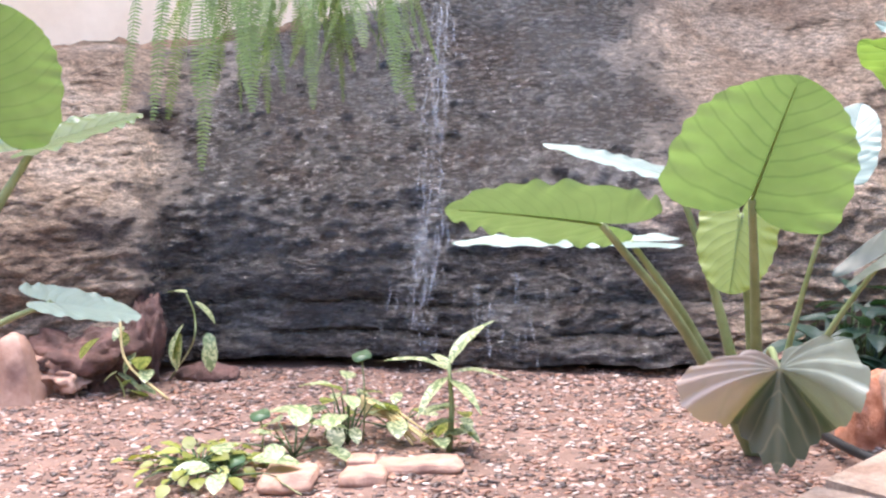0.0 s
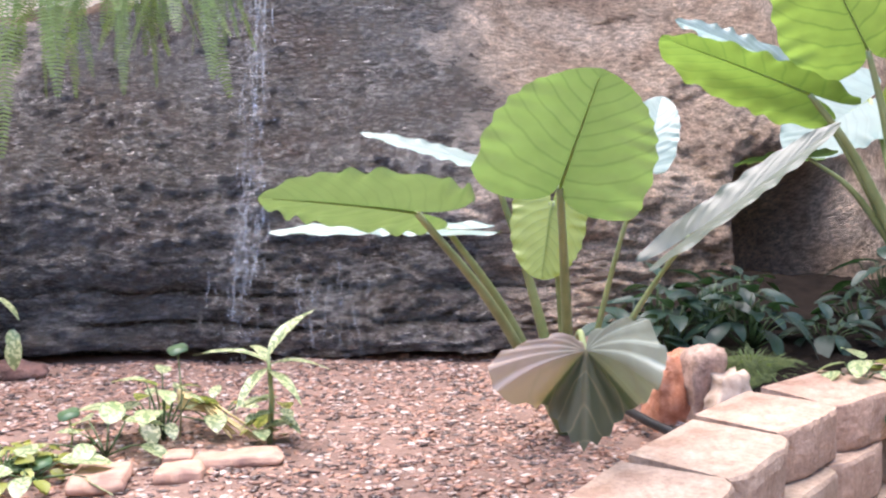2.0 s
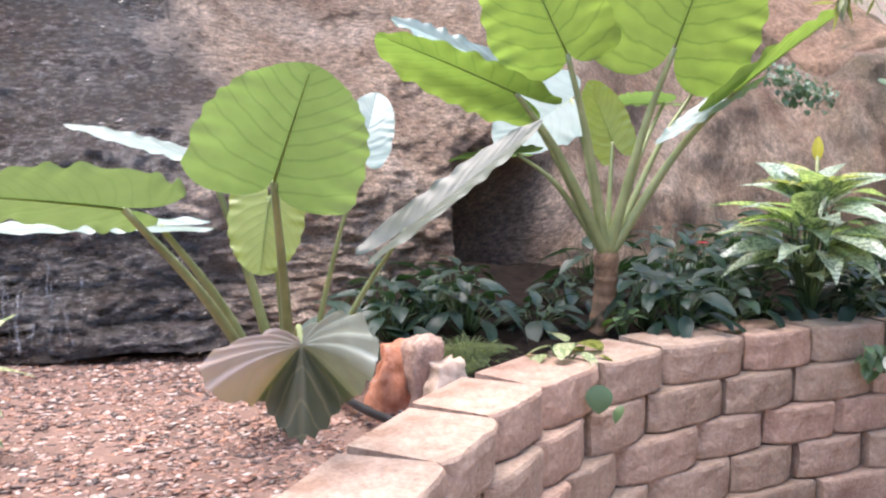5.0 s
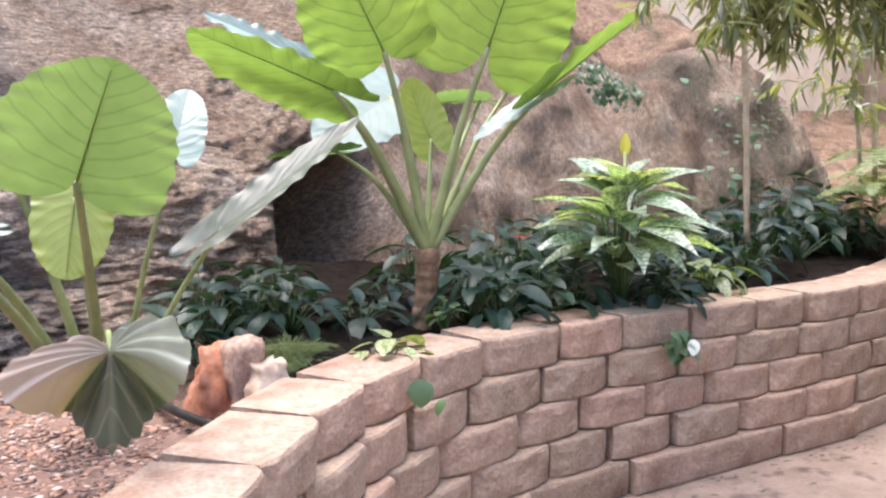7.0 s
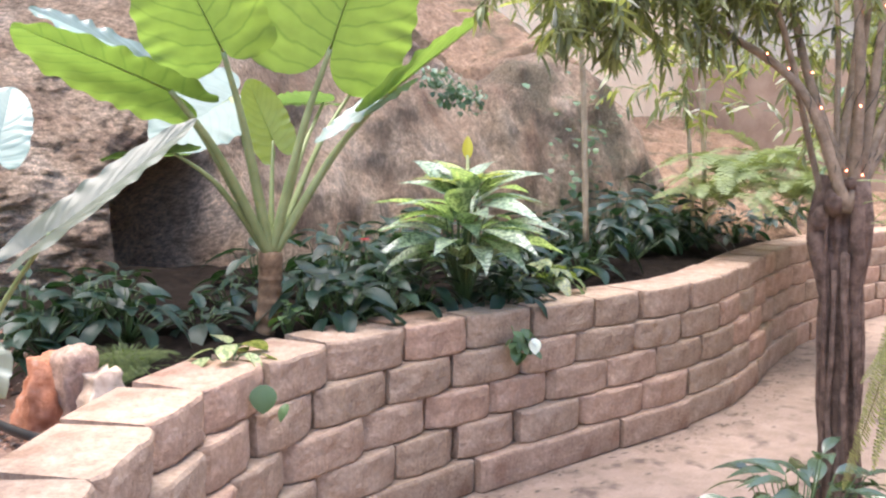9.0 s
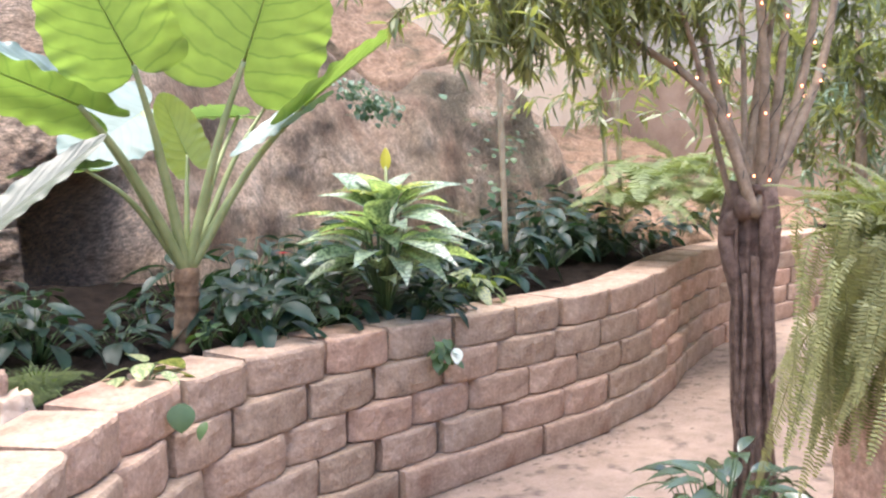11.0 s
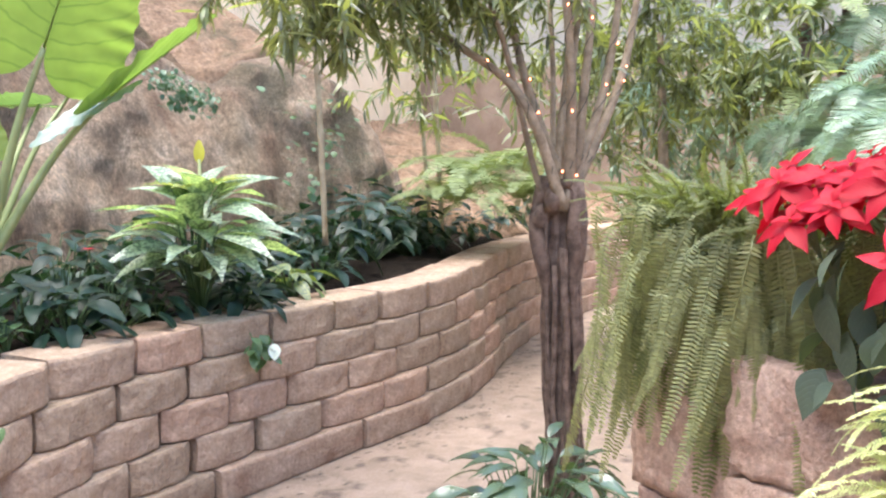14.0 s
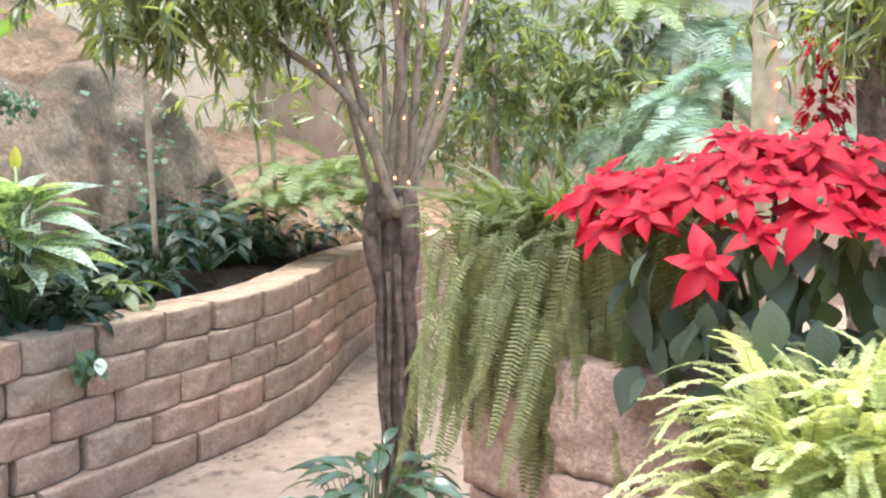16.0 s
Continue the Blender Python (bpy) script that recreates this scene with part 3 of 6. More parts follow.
def build_rock():
    verts, faces = [], []
    line = sample(ROCKLINE, 900)
    low, high = 64, 100
    rows = low + high
    for i, p in enumerate(line):
        d = (line[min(i + 1, len(line) - 1)] - line[max(i - 1, 0)]).normalized()
        out = Vector((d.y, -d.x, 0))
        top = crest(p.x)
        wob = fbm((p.x, 3, 0), 1.3, 4)
        wob2 = fbm((p.x, 7, 0), 2.3, 4)
        lip, crack1, crack2 = 0.545 + 0.03 * wob, 0.665 + 0.03 * wob + 0.02 * wob2, 0.81 + 0.03 * wob2 + 0.02 * wob
        layered = 1.0 if p.x < 1.6 else max(0.0, 1 - (p.x - 1.6) / 0.5)
        for j in range(rows + 1):
            z = 0.45 + 0.55 * j / low if j <= low else 1.0 + (top - 1.0) * (j - low) / high
            q = (z - 0.45) / (top - 0.45)
            back = lean_back(p.x, z) + ((q - 0.93) ** 2 * 40 if q > 0.93 else 0)
            w = p - out * back
            big = 0.13 * fbm((w.x * 0.9, w.y, z * 1.1), 1.0, 3)
            flat = float(np.interp(p.x, [2.6, 3.8], [1.0, 0.14]))
            lay = 0.024 * fbm((w.x * 2.4, 0, z * 4.8 * flat), 1.9, 5)
            ridge = -0.018 * flat * max(0, 0.16 - abs(noise.noise(Vector((w.x * 2.1, 2, z * 4.0))))) / 0.16
            flute = (0.13 * noise.noise(Vector((w.x * 2.8, 5, z * 0.7))) + 0.05 * noise.noise(Vector((w.x * 7.5, 8, z * 1.1)))) * min(1, max(0, (p.x - 2.8) / 0.8))
            pit = abs(noise.noise(Vector((w.x * 8, w.y * 3, z * 21 * flat)))) + 0.7 * abs(noise.noise(Vector((w.x * 17, 4, z * 44 * flat))))
            fine = 0.042 * (pit - 0.3) * (0.4 + 0.6 * flat)
            step = 0.0
            if z < lip:
                step = -0.18
            elif z < crack1:
                step = 0.085 + 0.05 * wob
            elif z < crack2:
                step = 0.05 + 0.06 * wob2
            for c, deep in ((crack1, 0.09), (crack2, 0.06)):
                step -= deep * max(0, 1 - abs(z - c) / 0.016) * (0.5 + 0.5 * min(1, max(-1, 3 * fbm((p.x, c, 1), 2.0, 2))))
            hollow = -1.05 * math.exp(-((p.x - HOLLOW) / 0.29) ** 4 - ((z - 0.94) / 0.40) ** 4)
            # the dry shoulder stands forward of the wet alcove
            edge = -1.27 + 0.10 * fbm((z * 1.4, 9, 0), 1.0, 3)
            shoulder = min(1, max(0, (edge - p.x) / 0.10)) * (0.20 - 0.10 * max(0, z - 1.2))
            if p.x < -0.05 and lip < z < crack2 + 0.1:
                step -= 0.10 * min(1, (-0.05 - p.x) / 0.3) * min(1, (crack2 + 0.1 - z) / 0.12)
            w = w + out * (big + lay + ridge + flute + fine + step * layered + hollow + shoulder)
            verts.append((w.x, w.y, z + 0.03 * fbm((p.x, z, 5), 1.5)))
    for i in range(len(line) - 1):
        for j in range(rows):
            k = i * (rows + 1) + j
            faces.append((k, k + rows + 1, k + rows + 2, k + 1))
    tagged(new("rock_face", raw_mesh("rock_face", verts, faces, M_ROCK)), "weathered pinkish sandstone rock face, dark and wet below the waterfall", "rock face", kind="structure")


def terrace_z(x, y):
    steep = float(np.interp(x, [2.2, 3.6, 6.3, 7.3], [0.08, 0.6, 0.6, 0.08]))
    left = crest(min(x, 7.85)) - 0.02 + steep * max(0, y - 5.4)
    right = 0.72 + 0.32 * max(0, y - 4.2)
    k = min(1, max(0, (x - 7.1) / 0.9))
    k = k * k * (3 - 2 * k)
    return min(left * (1 - k) + min(right, 2.0) * k, 3.4)


def build_terrace():
    verts, faces = [], []
    nx, ny = 420, 110
    rx, ry = [p.x for p in ROCKLINE if p.x < 7.8], [p.y for p in ROCKLINE if p.x < 7.8]
    for i in range(nx + 1):
        x = -9 + 25 * i / nx
        for j in range(ny + 1):
            top = crest(min(x, 7.85))
            y0 = 4.3 if x > 7.9 else float(np.interp(x, rx, ry)) + lean_back(x, top) + 0.12
            y = y0 + (14 - y0) * (j / ny) ** 1.4
            verts.append((x, y, terrace_z(x, y) + 0.10 * fbm((x, y, 0), 1.3) + 0.05 * fbm((x, y * 1.6, 4), 4.5, 5) - (0.12 if j == 0 else 0)))
    for i in range(nx):
        for j in range(ny):
            k = i * (ny + 1) + j
            faces.append((k, k + ny + 1, k + ny + 2, k + 1))
    m = mat("terrace_earth", (0.20, 0.12, 0.072), (0.38, 0.25, 0.165), 7, 0.95, 1.0, 30, third=(0.13, 0.095, 0.055), third_scale=3.2, speck=0.45, speck_scale=34, dist=0.05)
    tagged(new("upper_terrace_ground", raw_mesh("upper_terrace", verts, faces, m)), "bare reddish earth terrace above the rock", "ground", kind="structure")


def slab(name, a, b, z0, z1, thick, material, label, category="wall"):
    """An upright wall from a to b."""
    a, b = Vector((*a, 0)), Vector((*b, 0))
    d = (b - a).normalized()
    s = Vector((-d.y, d.x, 0)) * thick
    bm = bmesh.new()
    n = max(2, int((b - a).length / 0.8))
    for i in range(n + 1):
        p = a.lerp(b, i / n)
        for q in (p, p + s):
            bm.verts.new((q.x, q.y, z0))
            bm.verts.new((q.x, q.y, z1))
    bm.verts.ensure_lookup_table()
    v = bm.verts
    for i in range(n):
        k, l = i * 4, i * 4 + 4
        for f in ((k, l, l + 1, k + 1), (k + 2, k + 3, l + 3, l + 2), (k + 1, l + 1, l + 3, k + 3), (k, k + 2, l + 2, l)):
            bm.faces.new([v[t] for t in f])
    for k in (0, n * 4):
        bm.faces.new([v[k], v[k + 1], v[k + 3], v[k + 2]])
    bmesh.ops.recalc_face_normals(bm, faces=bm.faces)
    return tagged(new(name, mesh_of(name, bm, material, False)), label, category, kind="structure")


def build_walls():
    slab("wall_north", (-9, 5.9), (3.0, 6.6), 1.6, 6.0, 0.3, M_STUCCO, "tan stucco building wall above the rock")
    slab("wall_north_east", (3.0, 6.6), (12.6, 8.0), 1.2, 6.0, 0.3, M_STUCCO, "tan stucco building wall behind the planting")
    slab("wall_east_lower", (11.9, 8.3), (10.8, -7), -0.2, 2.55, 0.4, M_BROWNWALL, "brown rendered lower wall")
    slab("wall_east_upper", (12.1, 8.3), (11.0, -7), 2.554, 6.5, 0.3, M_SIDING, "grey horizontal siding wall")
    slab("wall_south", (11.6, -7), (-9, -7), -0.2, 4.5, 0.3, M_STUCCO, "plain tan wall")
    slab("wall_west", (-9, -7), (-9, 5.9), -0.2, 5.0, 0.3, M_STUCCO, "plain tan wall")
    for i in range(12):
        z = 2.95 + 0.28 * i
        a, b = Vector((12.08, 8.0, z)), Vector((10.98, -6.9, z))
        slab("trim", a[:2], b[:2], z, z + 0.03, 0.09, M_SIDING, "grey siding board edge", "trim")


WALL_STEP = 0.415


def block_mesh(seed, w, h=0.148, d=0.27, plain=False):
    """A split-face concrete block: a rough middle facet, flanks that fall back, rounded and chipped edges."""
    bm = bmesh.new()
    nx, nz = (14, 6)
    rnd = random.Random(seed)
    flank = [(0.0, 0.005) if plain else (rnd.uniform(0.04, 0.105), rnd.uniform(0.016, 0.040)) for _ in (0, 1)]
    droop = [rnd.uniform(0, 0.007) for _ in range(4)]
    lean = rnd.uniform(-0.010, 0.010)
    xs = [-0.5 + 0.004 / w, -0.5 + 0.035 / w] + [-0.5 + (flank[0][0] + 0.02) / w + (1 - (flank[0][0] + flank[1][0] + 0.04) / w) * i / (nx - 4) for i in range(nx - 3)] + [0.5 - 0.035 / w, 0.5 - 0.004 / w]
    xs = sorted(xs)
    grid = []
    for j in range(nz + 1):
        row = []
        v = (0, 0.08, 0.28, 0.5, 0.72, 0.92, 1)[j]
        for i, u in enumerate(xs):
            x, z = u * w, v * h
            y = -0.020 + lean * 2 * u
            for side, (fw, fd) in zip((-1, 1), flank):
                depth = side * u * w - (w * 0.5 - fw)
                if depth > 0 and fw > 0:
                    y += fd * depth / fw
            ex, ez = min(i, len(xs) - 1 - i), min(j, nz - j)
            y += (0.008 if ez == 0 else 0.002 if ez == 1 else 0) + (0.008 if ex == 0 else 0)
            rough = 0.35 if plain else 1.0
            y -= rough * (0.0075 * fbm((x * 7 + seed * 5, z * 9, seed), 1.4, 3) + 0.004 * fbm((x * 13 + seed, z * 15, seed), 1.2, 2))
            if ez == 0:
                k = droop[(0 if u < 0 else 1) + (2 if j else 0)] * min(1, abs(2 * u)) ** 3 * rough
                z += k if j == 0 else -k
                z += rnd.uniform(-0.0015, 0.0015)
            row.append(bm.verts.new((x, y, z)))
        grid.append(row)
    n = len(xs)
    for j in range(nz):
        for i in range(n - 1):
            bm.faces.new((grid[j][i], grid[j][i + 1], grid[j + 1][i + 1], grid[j + 1][i]))
    back = {}
    for j in (0, nz):
        back[j] = [bm.verts.new(((-0.46 if i == 0 else 0.46) * w, d, (0 if j == 0 else h) + rnd.uniform(-0.002, 0.002))) for i in (0, 1)]
    bm.faces.new([*grid[nz], back[nz][1], back[nz][0]])
    bm.faces.new([*grid[0][::-1], back[0][0], back[0][1]])
    bm.faces.new([r[0] for r in grid[::-1]] + [back[0][0], back[nz][0]])
    bm.faces.new([r[n - 1] for r in grid] + [back[nz][1], back[0][1]])
    bm.faces.new([back[0][0], back[0][1], back[nz][1], back[nz][0]])
    bmesh.ops.recalc_face_normals(bm, faces=bm.faces)
    return mesh_of("block", bm, M_BLOCK, False)


# where the blocks meet along the wall, course by course from the path up; past these the step is even
JOINTS = ((5.8, 6.4, 7.006, 8.006, 8.61, 9.2, 9.82),
          (5.30, 5.70, 6.10, 6.56, 6.935, 7.315, 7.74, 8.222, 8.686, 9.15, 9.70),
          (5.15, 5.55, 5.93, 6.39, 6.78, 7.175, 7.552, 7.975, 8.402, 8.88, 9.42),
          (5.36, 5.752, 6.123, 6.56, 6.965, 7.39, 7.767, 8.232, 8.69, 9.20, 9.68),
          (4.65, 5.077, 5.47, 5.866, 6.26, 6.70, 7.088, 7.50, 7.955, 8.336, 8.82, 9.28))
SETBACK = 0.026


def build_retaining_wall():
    root = tagged(new("retaining_wall"), "curved retaining wall of reddish split-face concrete blocks", "retaining wall", kind="structure")
    rnd = random.Random(5)
    seed = 0
    for course in range(5):
        line = offset(FACE, -SETBACK * (4 - course))
        lead = 9 * WALL_STEP
        line.insert(0, line[0] - (line[1] - line[0]).normalized() * lead)
        fine = [p for p, _ in even(line, 0.01)]
        cuts = [c + lead for c in JOINTS[course]]
        while cuts[0] > 0.6:
            cuts.insert(0, cuts[0] - WALL_STEP * rnd.uniform(0.94, 1.06))
        while cuts[-1] < len(fine) * 0.01 - 0.5:
            cuts.append(cuts[-1] + WALL_STEP * rnd.uniform(0.96, 1.1))
        for c0, c1 in zip(cuts, cuts[1:]):
            p, q = fine[int(round(c0 * 100))], fine[int(round(c1 * 100))]
            d = (q - p).normalized()
            m = Matrix.Translation((p + q) / 2 + Vector((0, 0, 0.15 * course + 0.002))) @ Matrix.Rotation(math.atan2(d.y, d.x) + radians(rnd.uniform(-1.8, 1.8)), 4, "Z")
            seed += 1
            part("block", block_mesh(seed, (q - p).length - 0.005, plain=course == 0), root, m @ Matrix.Translation((0, rnd.uniform(-0.012, 0.012), 0)))


def offset(line, amount):
    out = []
    for i, p in enumerate(line):
        d = (line[min(i + 1, len(line) - 1)] - line[max(i - 1, 0)]).normalized()
        out.append(p + Vector((-d.y, d.x, 0)) * amount)
    return out


def ground_z(x, y):
    """The level of the planted ground behind the wall."""
    k = min(1, max(0, (x - 1.15) / 0.6))
    return GRAVEL + (BED - GRAVEL) * k * k * (3 - 2 * k)


def build_beds():
    inner = offset(FACE, 0.20)
    inner.insert(0, inner[0] - (inner[1] - inner[0]).normalized() * (9 * WALL_STEP))
    near = sample([p for p in inner if p.x < 1.60], 70)
    far = sample([p for p in offset(ROCKLINE, 0.25) if p.x < 2.1], 70)
    tagged(new("pond_floor", loft("pond_floor", near, far, 70, lambda x, y, q: ground_z(x, y), M_GRAVELBED, 0.018, 40)), "wet reddish gravel bed below the waterfall", "gravel bed", kind="structure")
    near = sample([p for p in inner if p.x >= 1.40], 90)
    far = sample([p for p in offset(ROCKLINE, 0.3) if p.x >= 1.75], 70) + [Vector((7.85 + 0.17 * i, 6.9 - 0.12 * i, 0)) for i in range(20)]
    tagged(new("planting_bed", loft("planting_bed", near, far, 90, lambda x, y, q: ground_z(x, y) + 0.015 + 0.10 * q, M_SHADESOIL, 0.05, 24)), "dark soil of the raised planting bed, darkened further for shade", "soil", kind="structure")


def build_gravel():
    """Loose pebbles over the pond floor."""
    rnd = random.Random(11)
    m = bpy.data.materials.new("pebbles")
    m.use_nodes = True
    n, ln = m.node_tree.nodes, m.node_tree.links
    ge = n.new("ShaderNodeNewGeometry")
    rp = n.new("ShaderNodeValToRGB")
    rp.color_ramp.interpolation = "CONSTANT"
    tones = [(0.0, (0.32, 0.18, 0.125)), (0.20, (0.24, 0.125, 0.085)), (0.36, (0.075, 0.05, 0.04)), (0.60, (0.38, 0.255, 0.20)), (0.74, (0.50, 0.40, 0.335)), (0.84, (0.11, 0.065, 0.05)), (0.94, (0.36, 0.18, 0.11))]
    els = rp.color_ramp.elements
    els[0].color = (*tones[0][1], 1)
    els[1].position, els[1].color = tones[1][0], (*tones[1][1], 1)
    for pos, c in tones[2:]:
        e = els.new(pos)
        e.color = (*c, 1)
    ln.new(ge.outputs["Random Per Island"], rp.inputs["Fac"])
    ln.new(rp.outputs["Color"], n["Principled BSDF"].inputs["Base Color"])
    n["Principled BSDF"].inputs["Roughness"].default_value = 0.38
    bm = bmesh.new()
    bmesh.ops.create_icosphere(bm, subdivisions=1, radius=1)
    base = [v.co.copy() for v in bm.verts]
    tri = [[v.index for v in f.verts] for f in bm.faces]
    bm.free()
    verts, faces = [], []
    inner = offset(FACE, 0.24)
    ex, ey = [p.x for p in inner], [p.y for p in inner]
    rx, ry = [p.x for p in ROCKLINE], [p.y for p in ROCKLINE]
    made = 0
    while made < 33000:
        x = rnd.uniform(-3.2, 1.9)
        lo, hi = (float(np.interp(x, ex[:200], ey[:200])), float(np.interp(x, rx, ry)) + 0.05)
        y = rnd.uniform(lo, hi)
        if x > 1.35 and y > 3.2 and rnd.random() < 0.7:
            continue
        r = rnd.choice((0.006, 0.008, 0.009, 0.011, 0.013, 0.015)) * rnd.uniform(0.8, 1.2)
        s = (r * rnd.uniform(1.0, 1.6), r * rnd.uniform(0.75, 1.05), r * rnd.uniform(0.2, 0.36))
        rot = Euler((rnd.uniform(-0.3, 0.3), rnd.uniform(-0.3, 0.3), rnd.gauss(0, 0.5))).to_matrix()
        at = Vector((x, y, ground_z(x, y) + 0.018 * fbm((x, y, 0), 2.5) + s[2] * 0.25))
        k = len(verts)
        verts += [at + rot @ Vector((v.x * s[0], v.y * s[1], v.z * s[2])) for v in base]
        faces += [(a + k, b + k, c + k) for a, b, c in tri]
        made += 1
    tagged(new("pond_gravel", raw_mesh("pond_gravel", verts, faces, m)), "loose wet pebbles, red, white and grey", "gravel", kind="stuff")


def build_waterfall():
    m = bpy.data.materials.new("falling_water")
    m.use_nodes = True
    b = m.node_tree.nodes["Principled BSDF"]
    b.inputs["Base Color"].default_value = (0.9, 0.93, 0.96, 1)
    b.inputs["Roughness"].default_value, b.inputs["IOR"].default_value, b.inputs["Transmission Weight"].default_value = 0.1, 1.33, 0.8
    root = thing("waterfall", (0, 0, 0), "thin trickling waterfall of broken white strands", "waterfall")
    rnd = random.Random(3)

    def strand(x0, z0, z1, lean, r, yy):
        pts, radii, z, x = [], [], z0, x0
        while z > z1:
            pts.append(Vector((x + lean * (z0 - z), yy + 0.24 * (z - 0.5) + rnd.uniform(-0.02, 0.02), z)))
            radii.append(r * rnd.uniform(0.4, 1.5))
            z -= rnd.uniform(0.02, 0.05)
            x += rnd.uniform(-0.010, 0.010)
        if len(pts) > 2:
            part("strand", tube("strand", pts, radii, m, 5), root)

    for i in range(70):
        z0 = rnd.uniform(0.9, 2.35)
        strand(0.0 + rnd.gauss(0, 0.035) + (2.2 - z0) * -0.07, z0, max(0.52, z0 - rnd.uniform(0.06, 0.3)), -0.07, rnd.uniform(0.0008, 0.0028), 4.60)
    for i in range(26):
        z0 = rnd.uniform(0.7, 1.0)
        strand(rnd.uniform(-0.35, 0.5), z0, z0 - rnd.uniform(0.06, 0.3), 0, rnd.uniform(0.0008, 0.0018), 4.58)
    drops, faces = [], []
    bm = bmesh.new()
    bmesh.ops.create_icosphere(bm, subdivisions=1, radius=1)
    base, tri = [v.co.copy() for v in bm.verts], [[v.index for v in f.verts] for f in bm.faces]
    bm.free()
    for i in range(700):
        z = rnd.uniform(0.52, 2.4)
        at = Vector((0.0 - (2.2 - z) * 0.07 + rnd.gauss(0, 0.05), 4.56 + 0.24 * (z - 0.5) + rnd.uniform(-0.06, 0.03), z))
        r, k = rnd.uniform(0.0012, 0.003), len(drops)
        drops += [at + Vector((v.x * r, v.y * r, v.z * r * 2.5)) for v in base]
        faces += [(a + k, c + k, d + k) for a, c, d in tri]
    ob = part("spray", raw_mesh("spray", drops, faces, m), root)
    tagged(ob, kind="stuff")


build_ground()
build_rock()
build_terrace()
build_walls()
build_beds()
build_gravel()
build_waterfall()

# ---- big-leaved plants ----
def big_leaf(root, foot, base, tip, normal, width, material=None, bend=0.15, fold=0.12, wave=0.014, label="", sag=0.0, thick=0.016, seed=0, near=1.0, lobe=0.30):
    """A heart-shaped blade on a long stalk from foot to base."""
    base, tip, foot = Vector(base), Vector(tip), Vector(foot)
    me = blade("leaf", (tip - base).length, width, material or M_ALO, "heart", bend, fold, wave, 72, 10, seed, near=near, lobe=lobe)
    o = root.matrix_basis.translation
    leaf = part("leaf", me, root, Matrix.Translation(-o) @ frame_of(base, tip, normal), label)
    mid = foot.lerp(base, 0.55) + Vector((0, 0, 0.06 + sag))
    pts = [p - o for p in spline([foot, mid, base], 8)]
    part("stalk", tube("stalk", pts, [thick * (0.62 + 0.9 * (1 - i / (len(pts) - 1)) ** 1.4) for i in range(len(pts))], M_PETIOLE, 10), root)
    rib = [Vector((0, y * (tip - base).length * (1 - 0.12 * bend * y), -bend * (tip - base).length * y * y - 0.003)) for y in [i / 8 * 0.92 for i in range(9)]]
    part("midrib", tube("midrib", rib, taper(9, thick * 0.26, 0.0010), M_RIB, 6), leaf)
    return leaf


def fan_leaf(root, foot, at, size):
    """A drooping blade: the tip part hangs, both basal lobes spread sideways, pleated along the veins."""
    right, down, out = Vector((0.94, -0.33, 0)), Vector((0, 0, -1)), Vector((-0.33, -0.94, 0))
    verts, uvs, faces = [at], [(0.0, 0.0)], []
    rings, spokes = 10, 72
    knots = [0, 0.25, 0.55, 0.8, 1.2, 1.6, 2.0, 2.4, 2.62]
    for i in range(spokes + 1):
        th = -2.62 + 5.24 * i / spokes
        a = abs(th)
        if th > 0:
            x = float(np.interp(a, knots, [0, 0.055, 0.115, 0.14, 0.17, 0.185, 0.145, 0.07, 0.015]))
            z = float(np.interp(a, knots, [-0.24, -0.215, -0.15, -0.105, -0.03, 0.05, 0.10, 0.08, 0.04]))
        else:
            x = -float(np.interp(a, knots, [0, 0.05, 0.105, 0.12, 0.195, 0.215, 0.16, 0.08, 0.015]))
            z = float(np.interp(a, knots, [-0.24, -0.215, -0.15, -0.115, -0.06, 0.0, 0.04, 0.045, 0.015]))
        fwd = float(np.interp(a, knots, [0.04, 0.02, -0.03, 0.10, 0.23, 0.23, 0.15, 0.06, 0.0]))
        for j in range(1, rings + 1):
            q = j / rings
            pleat = 0.009 * math.sin(th * 20) * q + 0.008 * math.sin(th * 5 + q * 3) * q * q
            ragged = 1 - (0.08 * abs(math.sin(th * 21)) if a < 0.6 and j == rings else 0.02 * abs(math.sin(th * 17)))
            arch = 0.014 * math.sin(math.pi * q) if a > 0.7 else 0
            verts.append(at + (right * x + UP * z + out * fwd) * (q * ragged * size) + UP * (pleat * (1 if a > 0.7 else 0.4) + arch) + out * (pleat * 0.6))
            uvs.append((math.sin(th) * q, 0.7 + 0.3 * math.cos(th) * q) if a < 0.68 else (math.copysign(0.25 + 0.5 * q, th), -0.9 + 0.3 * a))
    for i in range(spokes):
        k, l = 1 + i * rings, 1 + (i + 1) * rings
        faces.append((0, k, l))
        for j in range(rings - 1):
            faces.append((k + j, k + j + 1, l + j + 1, l + j))
    o = root.matrix_basis.translation
    leaf = part("leaf", raw_mesh("leaf", [v - o for v in verts], faces, M_ALODROOP, uvs), root, label="drooping leaf, silver and pink sheen and a browned, shaded tip in its colour")
    pts = [p - o for p in spline([foot, foot.lerp(at, 0.5) + Vector((0, 0, 0.20)), at - out * 0.05 - UP * 0.02], 8)]
    part("stalk", tube("stalk", pts, taper(len(pts), 0.014, 0.007), M_PETIOLE, 9), root)
    return leaf


AWAY1 = Vector((0.28, 0.95, 0))
AWAY2 = Vector((0.58, 0.81, 0))


